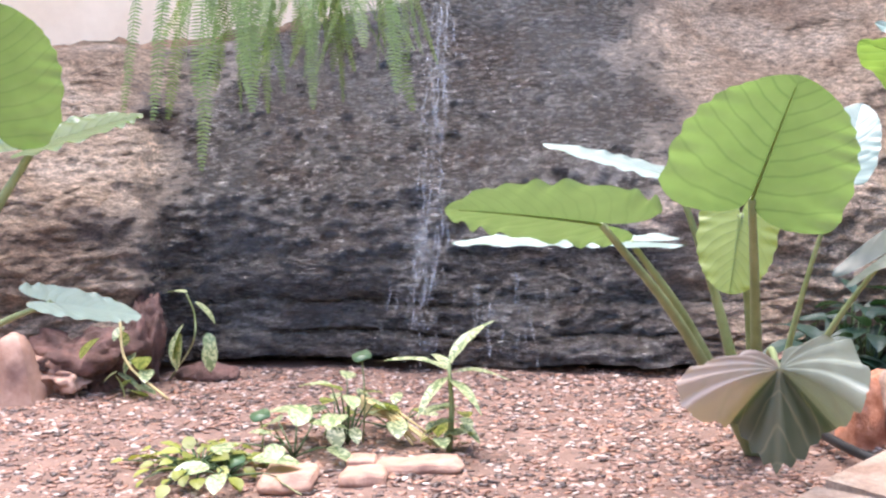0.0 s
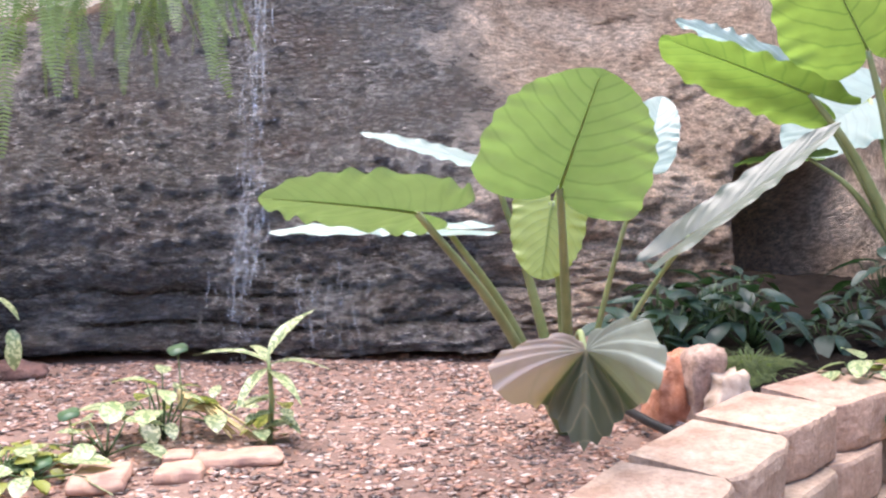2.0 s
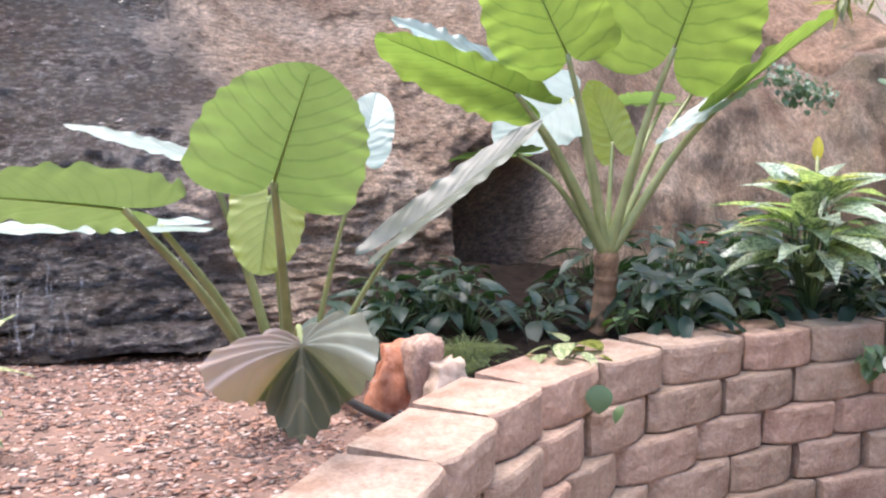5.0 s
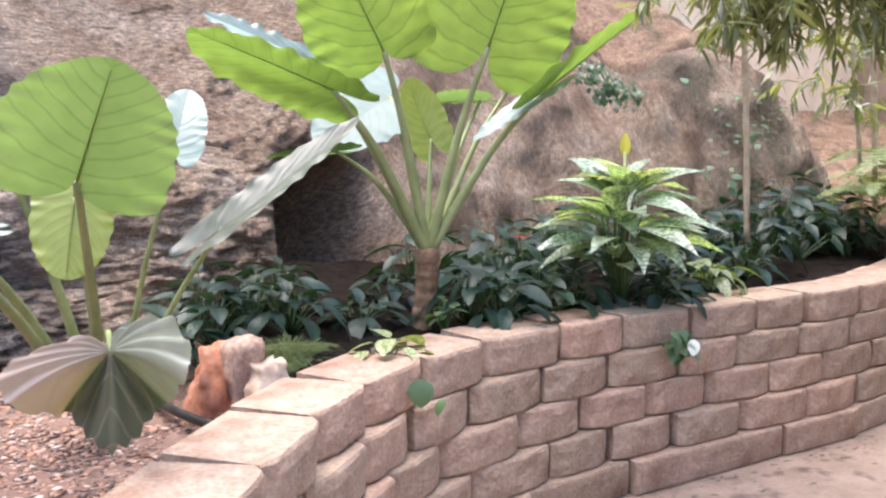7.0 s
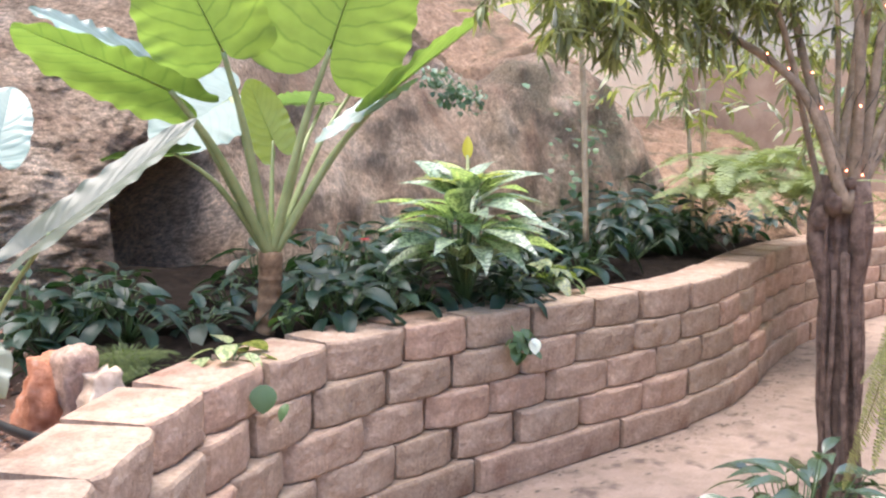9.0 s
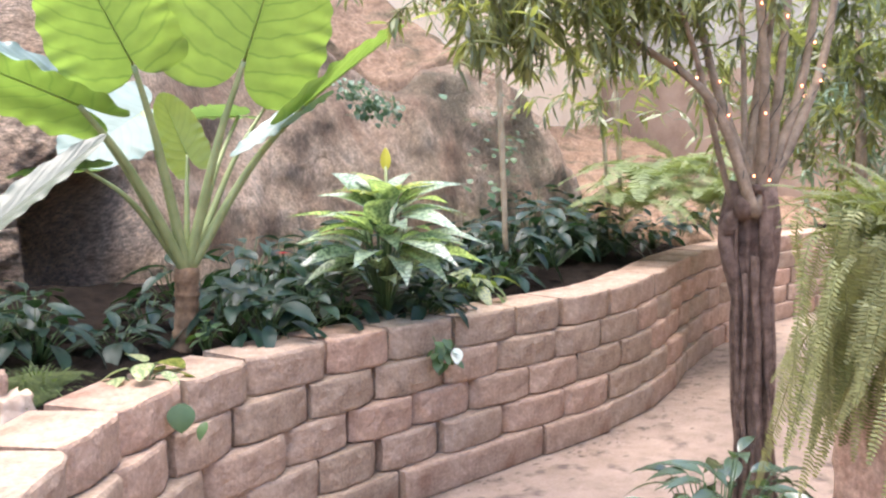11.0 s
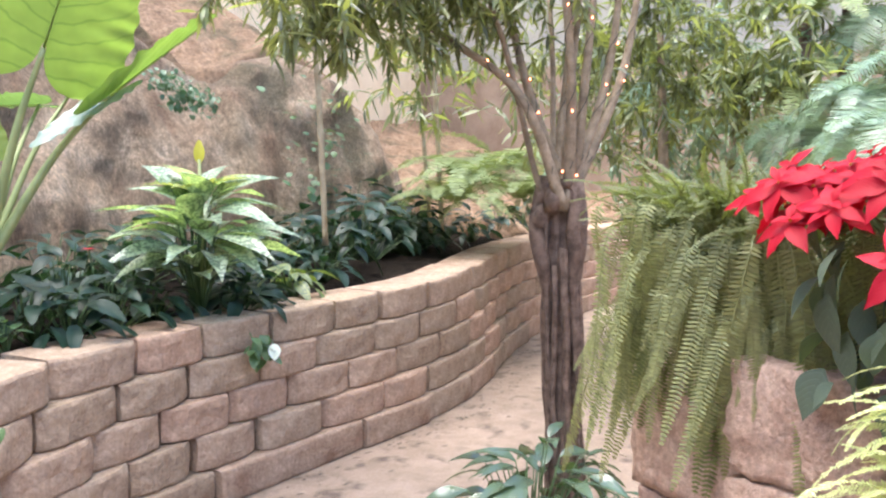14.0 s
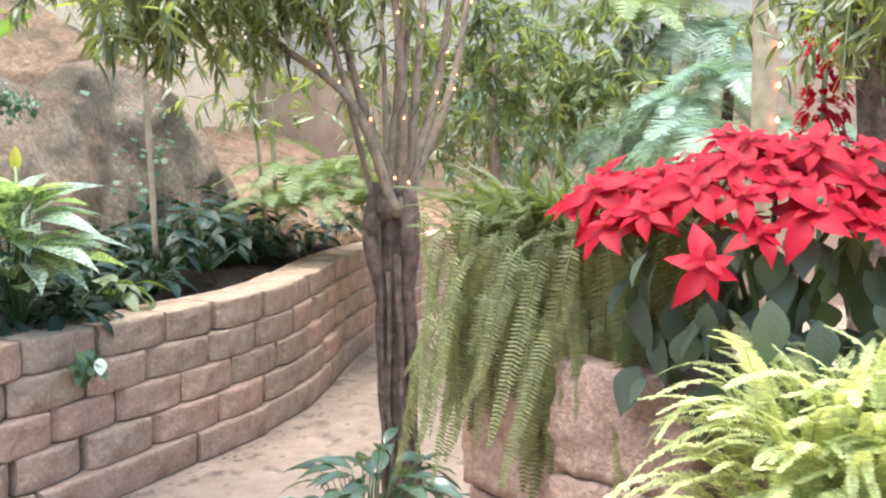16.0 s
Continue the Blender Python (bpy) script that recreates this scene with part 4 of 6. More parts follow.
def build_alocasias():
    foot = Vector((1.062, 3.344, 0.459))
    a = thing("alocasia", foot, "large elephant-ear plant with broad light-green leaves beside the pond", "plant", "elephant-ear plants")
    big_leaf(a, foot, (0.767, 2.511, 1.393), (0.811, 2.314, 1.692), AWAY1 * 0.9 + UP * 0.45, 0.46, bend=0.06, fold=-0.10, near=0.92, lobe=0.17, label="broad light-green leaf lit from behind", seed=1)
    big_leaf(a, foot, (0.406, 2.588, 1.329), (0.004, 2.470, 1.392), AWAY1 * 0.60 + UP * 0.80, 0.31, bend=0.04, fold=0.10, wave=0.024, seed=2, material=M_ALODARK)
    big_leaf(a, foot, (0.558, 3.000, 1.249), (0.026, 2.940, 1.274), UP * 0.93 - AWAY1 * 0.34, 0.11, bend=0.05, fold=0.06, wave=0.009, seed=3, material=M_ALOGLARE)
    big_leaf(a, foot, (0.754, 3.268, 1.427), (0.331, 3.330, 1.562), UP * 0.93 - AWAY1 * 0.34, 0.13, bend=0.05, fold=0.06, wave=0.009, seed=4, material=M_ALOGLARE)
    big_leaf(a, foot, (0.892, 3.029, 1.326), (0.838, 2.940, 1.102), AWAY1 * 0.9 + UP * 0.2, 0.235, M_ALOYOUNG, bend=-0.05, fold=0.25, seed=5)
    fan_leaf(a, foot, Vector((0.775, 2.303, 1.010)), 1.0)
    big_leaf(a, foot, (1.190, 3.000, 1.475), (1.262, 3.070, 1.668), UP * 0.75 - AWAY1 * 0.62, 0.17, M_ALOGLARE, bend=0.1, fold=0.1, wave=0.008, seed=7, thick=0.009)
    big_leaf(a, foot, (1.328, 2.984, 1.220), (1.818, 2.960, 1.558), UP * 0.72 - AWAY1 * 0.42 + Vector((-0.5, 0, 0)), 0.14, M_ALOGREY, bend=-0.03, fold=0.28, wave=0.009, label="silvery-green leaf seen edge on", seed=8, thick=0.011)

    foot = Vector((2.384, 3.498, 0.657))
    head = Vector((2.427, 3.470, 1.026))
    b = thing("alocasia", foot, "tall elephant-ear plant with a woody trunk and glowing leaves", "plant", "elephant-ear plants")
    pts = spline([foot - Vector((0, 0, 0.05)), foot.lerp(head, 0.5) + Vector((0.02, 0, 0)), head + Vector((0, 0, 0.03))], 20)
    part("trunk", tube("trunk", [p - foot for p in pts], [0.040 + 0.012 * i / 40 + 0.003 * (i % 5 == 0) + 0.008 * fbm((i * 0.4, 0, 0), 1) for i in range(len(pts) - 1)] + [0.035], M_TRUNK, 16), b, label="short brown scarred trunk")
    big_leaf(b, head, (1.953, 3.404, 1.686), (1.407, 3.453, 1.902), AWAY2 * 0.55 + UP * 0.83, 0.54, bend=0.04, fold=0.14, wave=0.02, label="leaf with bright yellow-green edges", thick=0.017, seed=11, near=0.35, material=M_ALOLIT)
    big_leaf(b, head, (2.172, 3.395, 1.840), (1.905, 3.372, 2.269), AWAY2 * 0.85 + UP * 0.5, 0.55, bend=0.02, fold=0.05, thick=0.017, near=0.80, lobe=0.13, seed=12, material=M_ALOLIT)
    # Stands in for the first leaf's rolled half, its white glare painted pale.
    big_leaf(b, head, (1.937, 3.578, 1.809), (1.521, 3.598, 1.970), UP * 0.75 - AWAY2 * 0.65, 0.15, M_ALOGLARE, bend=0.03, fold=0.1, wave=0.02, label="leaf standing in for a neighbour's rolled half, white glare in its colour", thick=0.012, seed=31)
    big_leaf(b, head, (2.567, 3.249, 1.868), (2.610, 3.026, 2.346), AWAY2 * 0.85 + UP * 0.5, 0.72, bend=0.02, fold=0.05, thick=0.017, near=0.84, seed=13, material=M_ALOLIT)
    big_leaf(b, head, (2.811, 3.184, 1.704), (3.180, 2.979, 2.051), AWAY2 * 0.3 + UP * 0.6 + Vector((-0.62, 0.2, 0)), 0.36, bend=0.03, fold=0.16, thick=0.016, seed=14, material=M_ALOLIT)
    big_leaf(b, head, (2.476, 3.853, 1.689), (2.082, 3.788, 1.493), UP * 0.62 - AWAY2 * 0.8, 0.40, M_ALOSHEEN, bend=0.1, fold=0.05, label="leaf with a pale sky sheen in its colour", seed=15)
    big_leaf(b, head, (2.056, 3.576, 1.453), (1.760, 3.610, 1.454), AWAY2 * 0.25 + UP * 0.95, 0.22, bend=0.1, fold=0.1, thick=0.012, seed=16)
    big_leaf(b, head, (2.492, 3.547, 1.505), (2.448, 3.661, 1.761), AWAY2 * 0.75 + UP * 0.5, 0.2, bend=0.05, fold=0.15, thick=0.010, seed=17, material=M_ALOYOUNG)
    # Added blade for the white glare on the right-hand leaf's basal lobe.
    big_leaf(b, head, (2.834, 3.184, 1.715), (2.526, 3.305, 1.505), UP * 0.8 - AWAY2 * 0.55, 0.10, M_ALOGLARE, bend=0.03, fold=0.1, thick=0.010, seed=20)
    big_leaf(b, head, (2.840, 3.670, 1.678), (2.707, 3.884, 1.681), AWAY2 * 0.2 + UP * 0.95, 0.26, bend=0.05, fold=0.15, thick=0.012, seed=18)
    big_leaf(b, head, (2.888, 3.507, 1.743), (3.016, 3.403, 1.773), UP * 0.9 - AWAY2 * 0.4, 0.2, bend=0.05, fold=0.15, thick=0.012, seed=19)

    foot = Vector((-1.387, 2.547, 0.814))
    c = thing("alocasia", foot, "elephant-ear plant at the pond edge, partly out of sight", "plant", "elephant-ear plants")
    big_leaf(c, foot, (-1.051, 2.378, 1.604), (-0.965, 2.252, 1.849), Vector((-0.25, 0.9, 0.4)), 0.30, bend=0.05, fold=0.1, seed=21)
    big_leaf(c, foot, (-1.022, 2.553, 1.536), (-0.823, 2.781, 1.633), UP * 0.96 + Vector((0, -0.22, 0)), 0.24, bend=0.03, fold=0.1, wave=0.02, seed=22)
    big_leaf(c, foot, (-0.947, 2.421, 1.159), (-0.765, 2.537, 1.111), UP * 0.96 + Vector((0, -0.24, 0)), 0.24, M_ALOGLARE, bend=0.02, fold=0.05, wave=0.014, label="leaf arching over the rocks, sky glare in its pale colour", thick=0.01, seed=23)


build_alocasias()


# ---- low plants ----
def blades_of(material, lengths, ratio, shape="lance", **kw):
    return [blade("leaf", l, l * ratio, material, shape, seed=i, **kw) for i, l in enumerate(lengths)]


LILY = blades_of(M_LILYSHADE, (0.18, 0.21, 0.24), 0.44, "oval", bend=0.4, fold=0.18, wave=0.008, nu=8, nv=2)
DIEFF = blades_of(M_DIEFF, (0.27, 0.32, 0.36), 0.36, bend=0.58, fold=0.2, wave=0.006, nu=10, nv=2)
SPECKLED = blades_of(leaf_mat("speckled_blade", (0.05, 0.085, 0.04), (0.035, 0.06, 0.03), 0.4, 8, 0.2, spots=(0.19, 0.22, 0.08)), (0.26, 0.31), 0.38, bend=0.5, fold=0.2, nu=9, nv=2)
DIEFFY = blades_of(M_DIEFFY, (0.26, 0.30), 0.38, bend=0.35, fold=0.25, nu=9, nv=2)
LILYPALE = blades_of(M_LILYPALE, (0.18, 0.21, 0.24), 0.36, "lance", bend=0.5, fold=0.2, wave=0.012, nu=8, nv=2)
POTHOS = blades_of(M_POTHOS, (0.09, 0.12, 0.15), 0.62, "oval", bend=0.25, fold=0.15, nu=7, nv=2)
SMALL = blades_of(M_GREENLEAF, (0.05, 0.07, 0.09), 0.6, "oval", bend=0.25, fold=0.15, nu=6, nv=2)
YELLOW = blades_of(M_YELLOWLEAF, (0.04, 0.05, 0.065), 0.7, "oval", bend=0.25, fold=0.15, nu=6, nv=2)
POIN = blades_of(M_POINLEAF, (0.13, 0.16, 0.19), 0.72, "lance", bend=0.3, fold=0.12, nu=7, nv=2)
BRACT = blades_of(M_BRACT, (0.075, 0.09, 0.105), 0.46, bend=0.3, fold=0.16, wave=0.025, nu=8, nv=2)


M_SHOOT = leaf_mat("yellow_shoot", (0.50, 0.47, 0.07), (0.42, 0.40, 0.06), 0.4, 6, 0.4, (1.2, 1.1, 0.6))


def aim(place, yaw, pitch, roll=0.0, size=1.0):
    """A pose with y along the given bearing and rise, top side up."""
    return Matrix.Translation(place) @ Matrix.Rotation(yaw, 4, "Z") @ Matrix.Rotation(pitch, 4, "X") @ Matrix.Rotation(roll, 4, "Y") @ Matrix.Diagonal((size, size, size, 1))


STALK = tube("stalk", [(0, 0, 0), (0, 0.03, 0.34), (0, 0.04, 0.68), (0, 0, 1.0)], [0.010, 0.009, 0.008, 0.006], M_STALK, 5)


def clump(name, place, label, category, leaves, n, height, spread, seed, group="", lean=(0, 0), rise=(0.2, 1.0), stalks=True, size=1.0, name_leaf="leaf", low=0.38):
    """A tuft of stalked leaves round one foot."""
    rnd = random.Random(seed)
    root = thing(name, place, label, category, group)
    for i in range(n):
        yaw = i * 2.399 + rnd.uniform(-0.4, 0.4)
        q = ((i + 0.5) / n) ** 0.6
        r = spread * q * rnd.uniform(0.7, 1.1)
        h = height * (1 - (1 - low) * q * q) * rnd.uniform(0.75, 1.1)
        tip = Vector((-math.sin(yaw) * r + lean[0] * h, math.cos(yaw) * r + lean[1] * h, h))
        pitch = rise[1] + (rise[0] - rise[1]) * q + rnd.uniform(-0.25, 0.25)
        part(name_leaf, leaves[rnd.randrange(len(leaves))], root, aim(tip, yaw, pitch, rnd.uniform(-0.4, 0.4), size * rnd.uniform(0.8, 1.15)))
        if stalks:
            q4 = UP.rotation_difference(tip.normalized()).to_matrix().to_4x4()
            part("stalk", STALK, root, q4 @ Matrix.Diagonal((0.38, 0.38, tip.length, 1)))
    return root


def bed_point(x, y):
    return Vector((x, y, ground_z(x, y) + 0.02))


def build_bed_plants():
    g = "peace lilies"
    lab = "glossy peace lily clump in the raised bed, its green darkened for shade"
    spots = [(1.393, 3.689, 0.30), (1.579, 3.700, 0.26), (1.781, 3.782, 0.30),
             (2.597, 3.408, 0.30), (2.679, 3.278, 0.28), (2.949, 3.344, 0.30), (3.014, 3.757, 0.40), (3.246, 3.455, 0.24), (3.615, 3.275, 0.16)]
    spots += [(1.86, 3.60, 0.26), (2.02, 4.02, 0.30), (1.62, 3.95, 0.30), (2.52, 3.92, 0.2), (2.20, 3.62, 0.13)]
    spots += [(3.86, 3.50, 0.22), (3.98, 3.78, 0.26), (4.25, 3.95, 0.24), (3.72, 3.34, 0.2), (4.75, 3.72, 0.2), (4.55, 4.1, 0.3)]
    spots += [(4.426, 4.205, 0.15), (5.130, 4.513, 0.16), (5.920, 4.807, 0.14), (6.378, 4.805, 0.13), (5.244, 4.822, 0.2), (7.297, 5.039, 0.13)]
    spots += [(5.035, 3.908, 0.46), (5.545, 3.983, 0.50), (5.919, 4.419, 0.62), (6.241, 4.298, 0.55), (6.195, 4.113, 0.44), (3.121, 3.833, 0.42), (3.642, 4.085, 0.45),
             (6.860, 4.250, 0.34), (7.429, 4.338, 0.32), (8.074, 4.437, 0.34), (8.773, 4.591, 0.36), (6.992, 4.667, 0.45), (5.475, 4.471, 0.38)]
    rx, ry = [p.x for p in ROCKLINE if p.x < 7.8], [p.y for p in ROCKLINE if p.x < 7.8]
    for i in range(10):
        x = 3.0 + 0.40 * i
        spots.append((x, float(np.interp(x, rx, ry)) - 0.34 - 0.08 * (i % 3), 0.34 + 0.05 * ((i * 5) % 4)))
    for i, (x, y, h) in enumerate(spots):
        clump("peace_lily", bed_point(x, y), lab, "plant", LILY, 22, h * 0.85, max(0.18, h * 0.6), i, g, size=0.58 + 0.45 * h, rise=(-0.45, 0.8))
    root = clump("dumb_cane", bed_point(3.438, 3.357), "variegated dumb cane with a yellow young shoot", "plant", DIEFF, 46, 0.56, 0.16, 77, rise=(0.3, 1.1), low=0.60, size=1.05)
    for i in range(18):
        yaw = i * 2.399
        part("leaf", DIEFF[i % 3], root, aim((-0.10 * math.sin(yaw), 0.10 * math.cos(yaw), 0.20 + 0.012 * (i % 9)), yaw, 0.55 + 0.06 * (i % 5), 0.3 * math.sin(i), 0.72))
    for i in range(6):
        part("young_leaf", DIEFFY[i % 2], root, aim((0.02 * math.sin(i), 0.02 * math.cos(i), 0.58), i * 1.9 + 0.6, 0.5 + 0.1 * (i % 4)), "yellow-speckled young leaf")
    part("shoot", blade("shoot", 0.115, 0.05, M_SHOOT, "oval", 0.15, 0.3, 0, 8, 2), root, aim((0, 0, 0.72), -0.78, 1.45), "rolled bright yellow new leaf")
    part("stem", tube("stem", [(0, 0, 0), (0.01, 0, 0.4), (0, 0, 0.74)], [0.014, 0.012, 0.008], M_PETIOLE, 8), root)


build_bed_plants()


def frond(name, length, material, pinnae=26, reach=0.55, width=0.10, rise=0.5, seed=0, plump=0.36):
    """A fern frond that rises from the origin, arches along y and hangs: a thin midrib with paired leaflets."""
    rnd = random.Random(seed)
    pts, p, ang = [], Vector((0, 0, 0)), math.asin(min(0.99, rise))
    n = 14
    for i in range(n + 1):
        pts.append(p.copy())
        p = p + Vector((0, math.cos(ang), math.sin(ang))) * (length / n)
        ang += (-1.5 - ang) * reach * 0.35
    verts, faces = tube_data(pts, taper(n + 1, 0.0026, 0.0008), 4)
    uvs = [(0.5, 0.5)] * len(verts)
    for k in range(pinnae):
        q = 0.10 + 0.90 * k / pinnae
        f = q * n
        i = min(int(f), n - 1)
        at = pts[i].lerp(pts[i + 1], f - i)
        d = (pts[i + 1] - pts[i]).normalized()
        nrm = Vector((1, 0, 0)).cross(d)
        w = width * 0.5 * (math.sin(math.pi * min(1, 0.12 + 0.88 * q) ** 0.75) ** 0.42 if q < 0.995 else 0.1) * rnd.uniform(0.9, 1.08)
        h = length * 0.9 / pinnae * plump
        for s in (-1, 1):
            o = Vector((s, 0, 0)) + d * 0.28 - nrm * rnd.uniform(-0.10, 0.22)
            o.normalize()
            b = len(verts)
            verts += [at - d * h * 0.7, at + o * w * 0.5 - d * h + nrm * 0.002, at + o * w, at + o * w * 0.5 + d * h + nrm * 0.002, at + d * h * 0.7]
            uvs += [(0, 0), (s * 0.5, 0.3), (s, 0.5), (s * 0.5, 0.7), (0, 1)]
            faces += [(b, b + 1, b + 2, b + 3, b + 4) if s > 0 else (b + 4, b + 3, b + 2, b + 1, b)]
    return raw_mesh(name, verts, faces, material, uvs)


FRONDS = [frond("frond", l, M_FERN, n, r, w, rise, i, 0.32) for i, (l, n, r, w, rise) in enumerate([(0.62, 50, 1.9, 0.064, 0.75), (0.52, 42, 2.0, 0.060, 0.85), (0.66, 53, 2.2, 0.066, 0.65), (0.40, 33, 1.7, 0.056, 0.8)])]
# Inner fronds in darker green put the shade of the fern's depth into colour.
FRONDSBACK = [frond("frond", l, M_FERNDARK, n, r, w, 0.7, i + 70, 0.34) for i, (l, n, r, w) in enumerate([(0.60, 46, 1.9, 0.070), (0.50, 39, 2.0, 0.066)])]
FRONDSTOP = [frond("frond", l, M_FERNDARK, n, r, w, rise, i + 60, 0.30) for i, (l, n, r, w, rise) in enumerate([(0.20, 24, 0.10, 0.026, 0.97), (0.16, 20, 0.14, 0.023, 0.95), (0.23, 28, 0.20, 0.027, 0.93)])]
FRONDSLONG = [frond("frond", l, M_FERNHANG, n, r, w, rise, i + 20, 0.27) for i, (l, n, r, w, rise) in enumerate([(1.0, 54, 2.2, 0.115, 0.5), (0.72, 40, 2.0, 0.11, 0.5), (0.60, 33, 1.6, 0.11, 0.5), (0.48, 28, 1.6, 0.10, 0.6), (0.38, 22, 1.2, 0.095, 0.7)])]
FRONDSLIGHT = [frond("frond", l, M_FERNLIGHT, n, r, w, rise, i + 9, 0.46) for i, (l, n, r, w, rise) in enumerate([(0.34, 36, 0.22, 0.062, 0.75), (0.28, 31, 0.16, 0.056, 0.85), (0.38, 40, 0.32, 0.064, 0.6)])]
FRONDSFAR = [frond("frond", l, M_FERNFAR, n, r, w, rise, i + 30) for i, (l, n, r, w, rise) in enumerate([(0.8, 30, 0.3, 0.20, 0.7), (0.6, 26, 0.25, 0.16, 0.8)])]


def joined(name, pieces):
    """One mesh out of many placed copies."""
    verts, faces, uvs = [], [], []
    for me, m in pieces:
        k = len(verts)
        verts += [m @ v.co for v in me.vertices]
        faces += [tuple(x + k for x in p.vertices) for p in me.polygons]
        layer, own = me.uv_layers[0].data, [(0, 0)] * len(me.vertices)
        for lp in me.loops:
            own[lp.vertex_index] = tuple(layer[lp.index].uv)
        uvs += own
    return raw_mesh(name, verts, faces, pieces[0][0].materials[0], uvs)


def fern(place, label, fronds, n, seed, yaw0=0.0, arc=6.283, size=(0.8, 1.1), name="fern", tilt=(-0.15, 0.5), crown=0.08, long=Vector((0, 0, 0)), upright=0, drop=0.02, extra=(), tuft=None, splay=0.0, inner=()):
    """Fronds spreading from a crown; the first 200 are parts, the thicket behind them is joined."""
    rnd = random.Random(seed)
    root = thing(name, place, label, "fern")
    todo = []
    for i in range(n):
        yaw = yaw0 + arc * ((i * 0.618) % 1.0 - 0.5) + rnd.uniform(-0.15, 0.15)
        r = crown * math.sqrt(rnd.random())
        across = 2 * ((i * 0.618) % 1.0 - 0.5) + rnd.uniform(-0.2, 0.2) if splay else rnd.uniform(-1, 1)
        at = Vector((-math.sin(yaw) * r, math.cos(yaw) * r, rnd.uniform(-drop, 0.05))) + long * across
        todo.append((fronds[rnd.randrange(len(fronds))], aim(at, yaw, rnd.uniform(*tilt), splay * across + rnd.uniform(-0.25, 0.25), rnd.uniform(*size))))
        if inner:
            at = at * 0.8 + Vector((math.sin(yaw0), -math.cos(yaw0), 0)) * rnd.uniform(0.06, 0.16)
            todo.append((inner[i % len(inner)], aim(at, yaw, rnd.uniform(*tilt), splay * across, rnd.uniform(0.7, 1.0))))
    for i in range(upright):
        yaw, r = i * 2.4, crown * math.sqrt(rnd.random())
        todo.append((tuft[i % len(tuft)], aim(Vector((-math.sin(yaw) * r, math.cos(yaw) * r, rnd.uniform(-0.05, 0.04))) + long * rnd.uniform(-0.8, 0.8), yaw, rnd.uniform(-0.5, 0.4), rnd.uniform(-0.8, 0.8), rnd.uniform(0.5, 1.0))))
    rnd.shuffle(todo)
    todo = [(me, aim(at, yaw, 0.1, 0, k)) for me, at, yaw, k in extra] + todo
    for me, m in todo[:200]:
        part("frond", me, root, m)
    for material in dict.fromkeys(me.materials[0] for me, m in todo[200:]):
        rest = [(me, m) for me, m in todo[200:] if me.materials[0] == material]
        tagged(part("frond_thicket", joined("frond_thicket", rest), root), kind="stuff")
    return root


def build_ferns():
    fern((-0.66, 4.74, 2.30), "sword fern hanging over the top of the rock face", FRONDSLONG[1:], 90, 1, radians(180), 4.6, (0.6, 1.05), "hanging_fern", (-0.2, 0.5), 0.12, Vector((0.46, 0, 0)), extra=[(FRONDSLONG[0], (-0.30, -0.20, 0.0), 2.9, 1.0), (FRONDSLONG[0], (0.10, -0.22, 0.02), 3.2, 0.72), (FRONDSLONG[1], (-0.50, -0.16, 0.0), 2.7, 1.05), (FRONDSLONG[1], (-0.62, -0.12, 0.0), 2.5, 1.0), (FRONDSLONG[1], (-0.18, -0.2, 0.0), 3.3, 1.0)])
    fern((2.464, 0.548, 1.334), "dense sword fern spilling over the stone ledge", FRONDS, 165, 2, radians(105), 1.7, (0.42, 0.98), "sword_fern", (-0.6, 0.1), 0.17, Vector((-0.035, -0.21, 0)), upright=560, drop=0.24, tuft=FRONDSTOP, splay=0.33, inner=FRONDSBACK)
    fern((2.012, -0.165, 1.05), "light-green bushy young sword fern", FRONDSLIGHT, 800, 3, 0, 6.283, (0.4, 0.76), "young_fern", (-0.2, 1.0), 0.16, Vector((0.065, -0.20, 0)), drop=0.20)
    clump("dumb_cane", bed_point(4.11, 3.40), "low speckled dumb cane by the wall's edge", "plant", SPECKLED, 20, 0.20, 0.16, 8, rise=(-0.2, 0.5), size=0.55)


build_ferns()


CYATHIUM = blob("flower_head", (0.003, 0.003, 0.003), M_STAMEN, 3, 1)


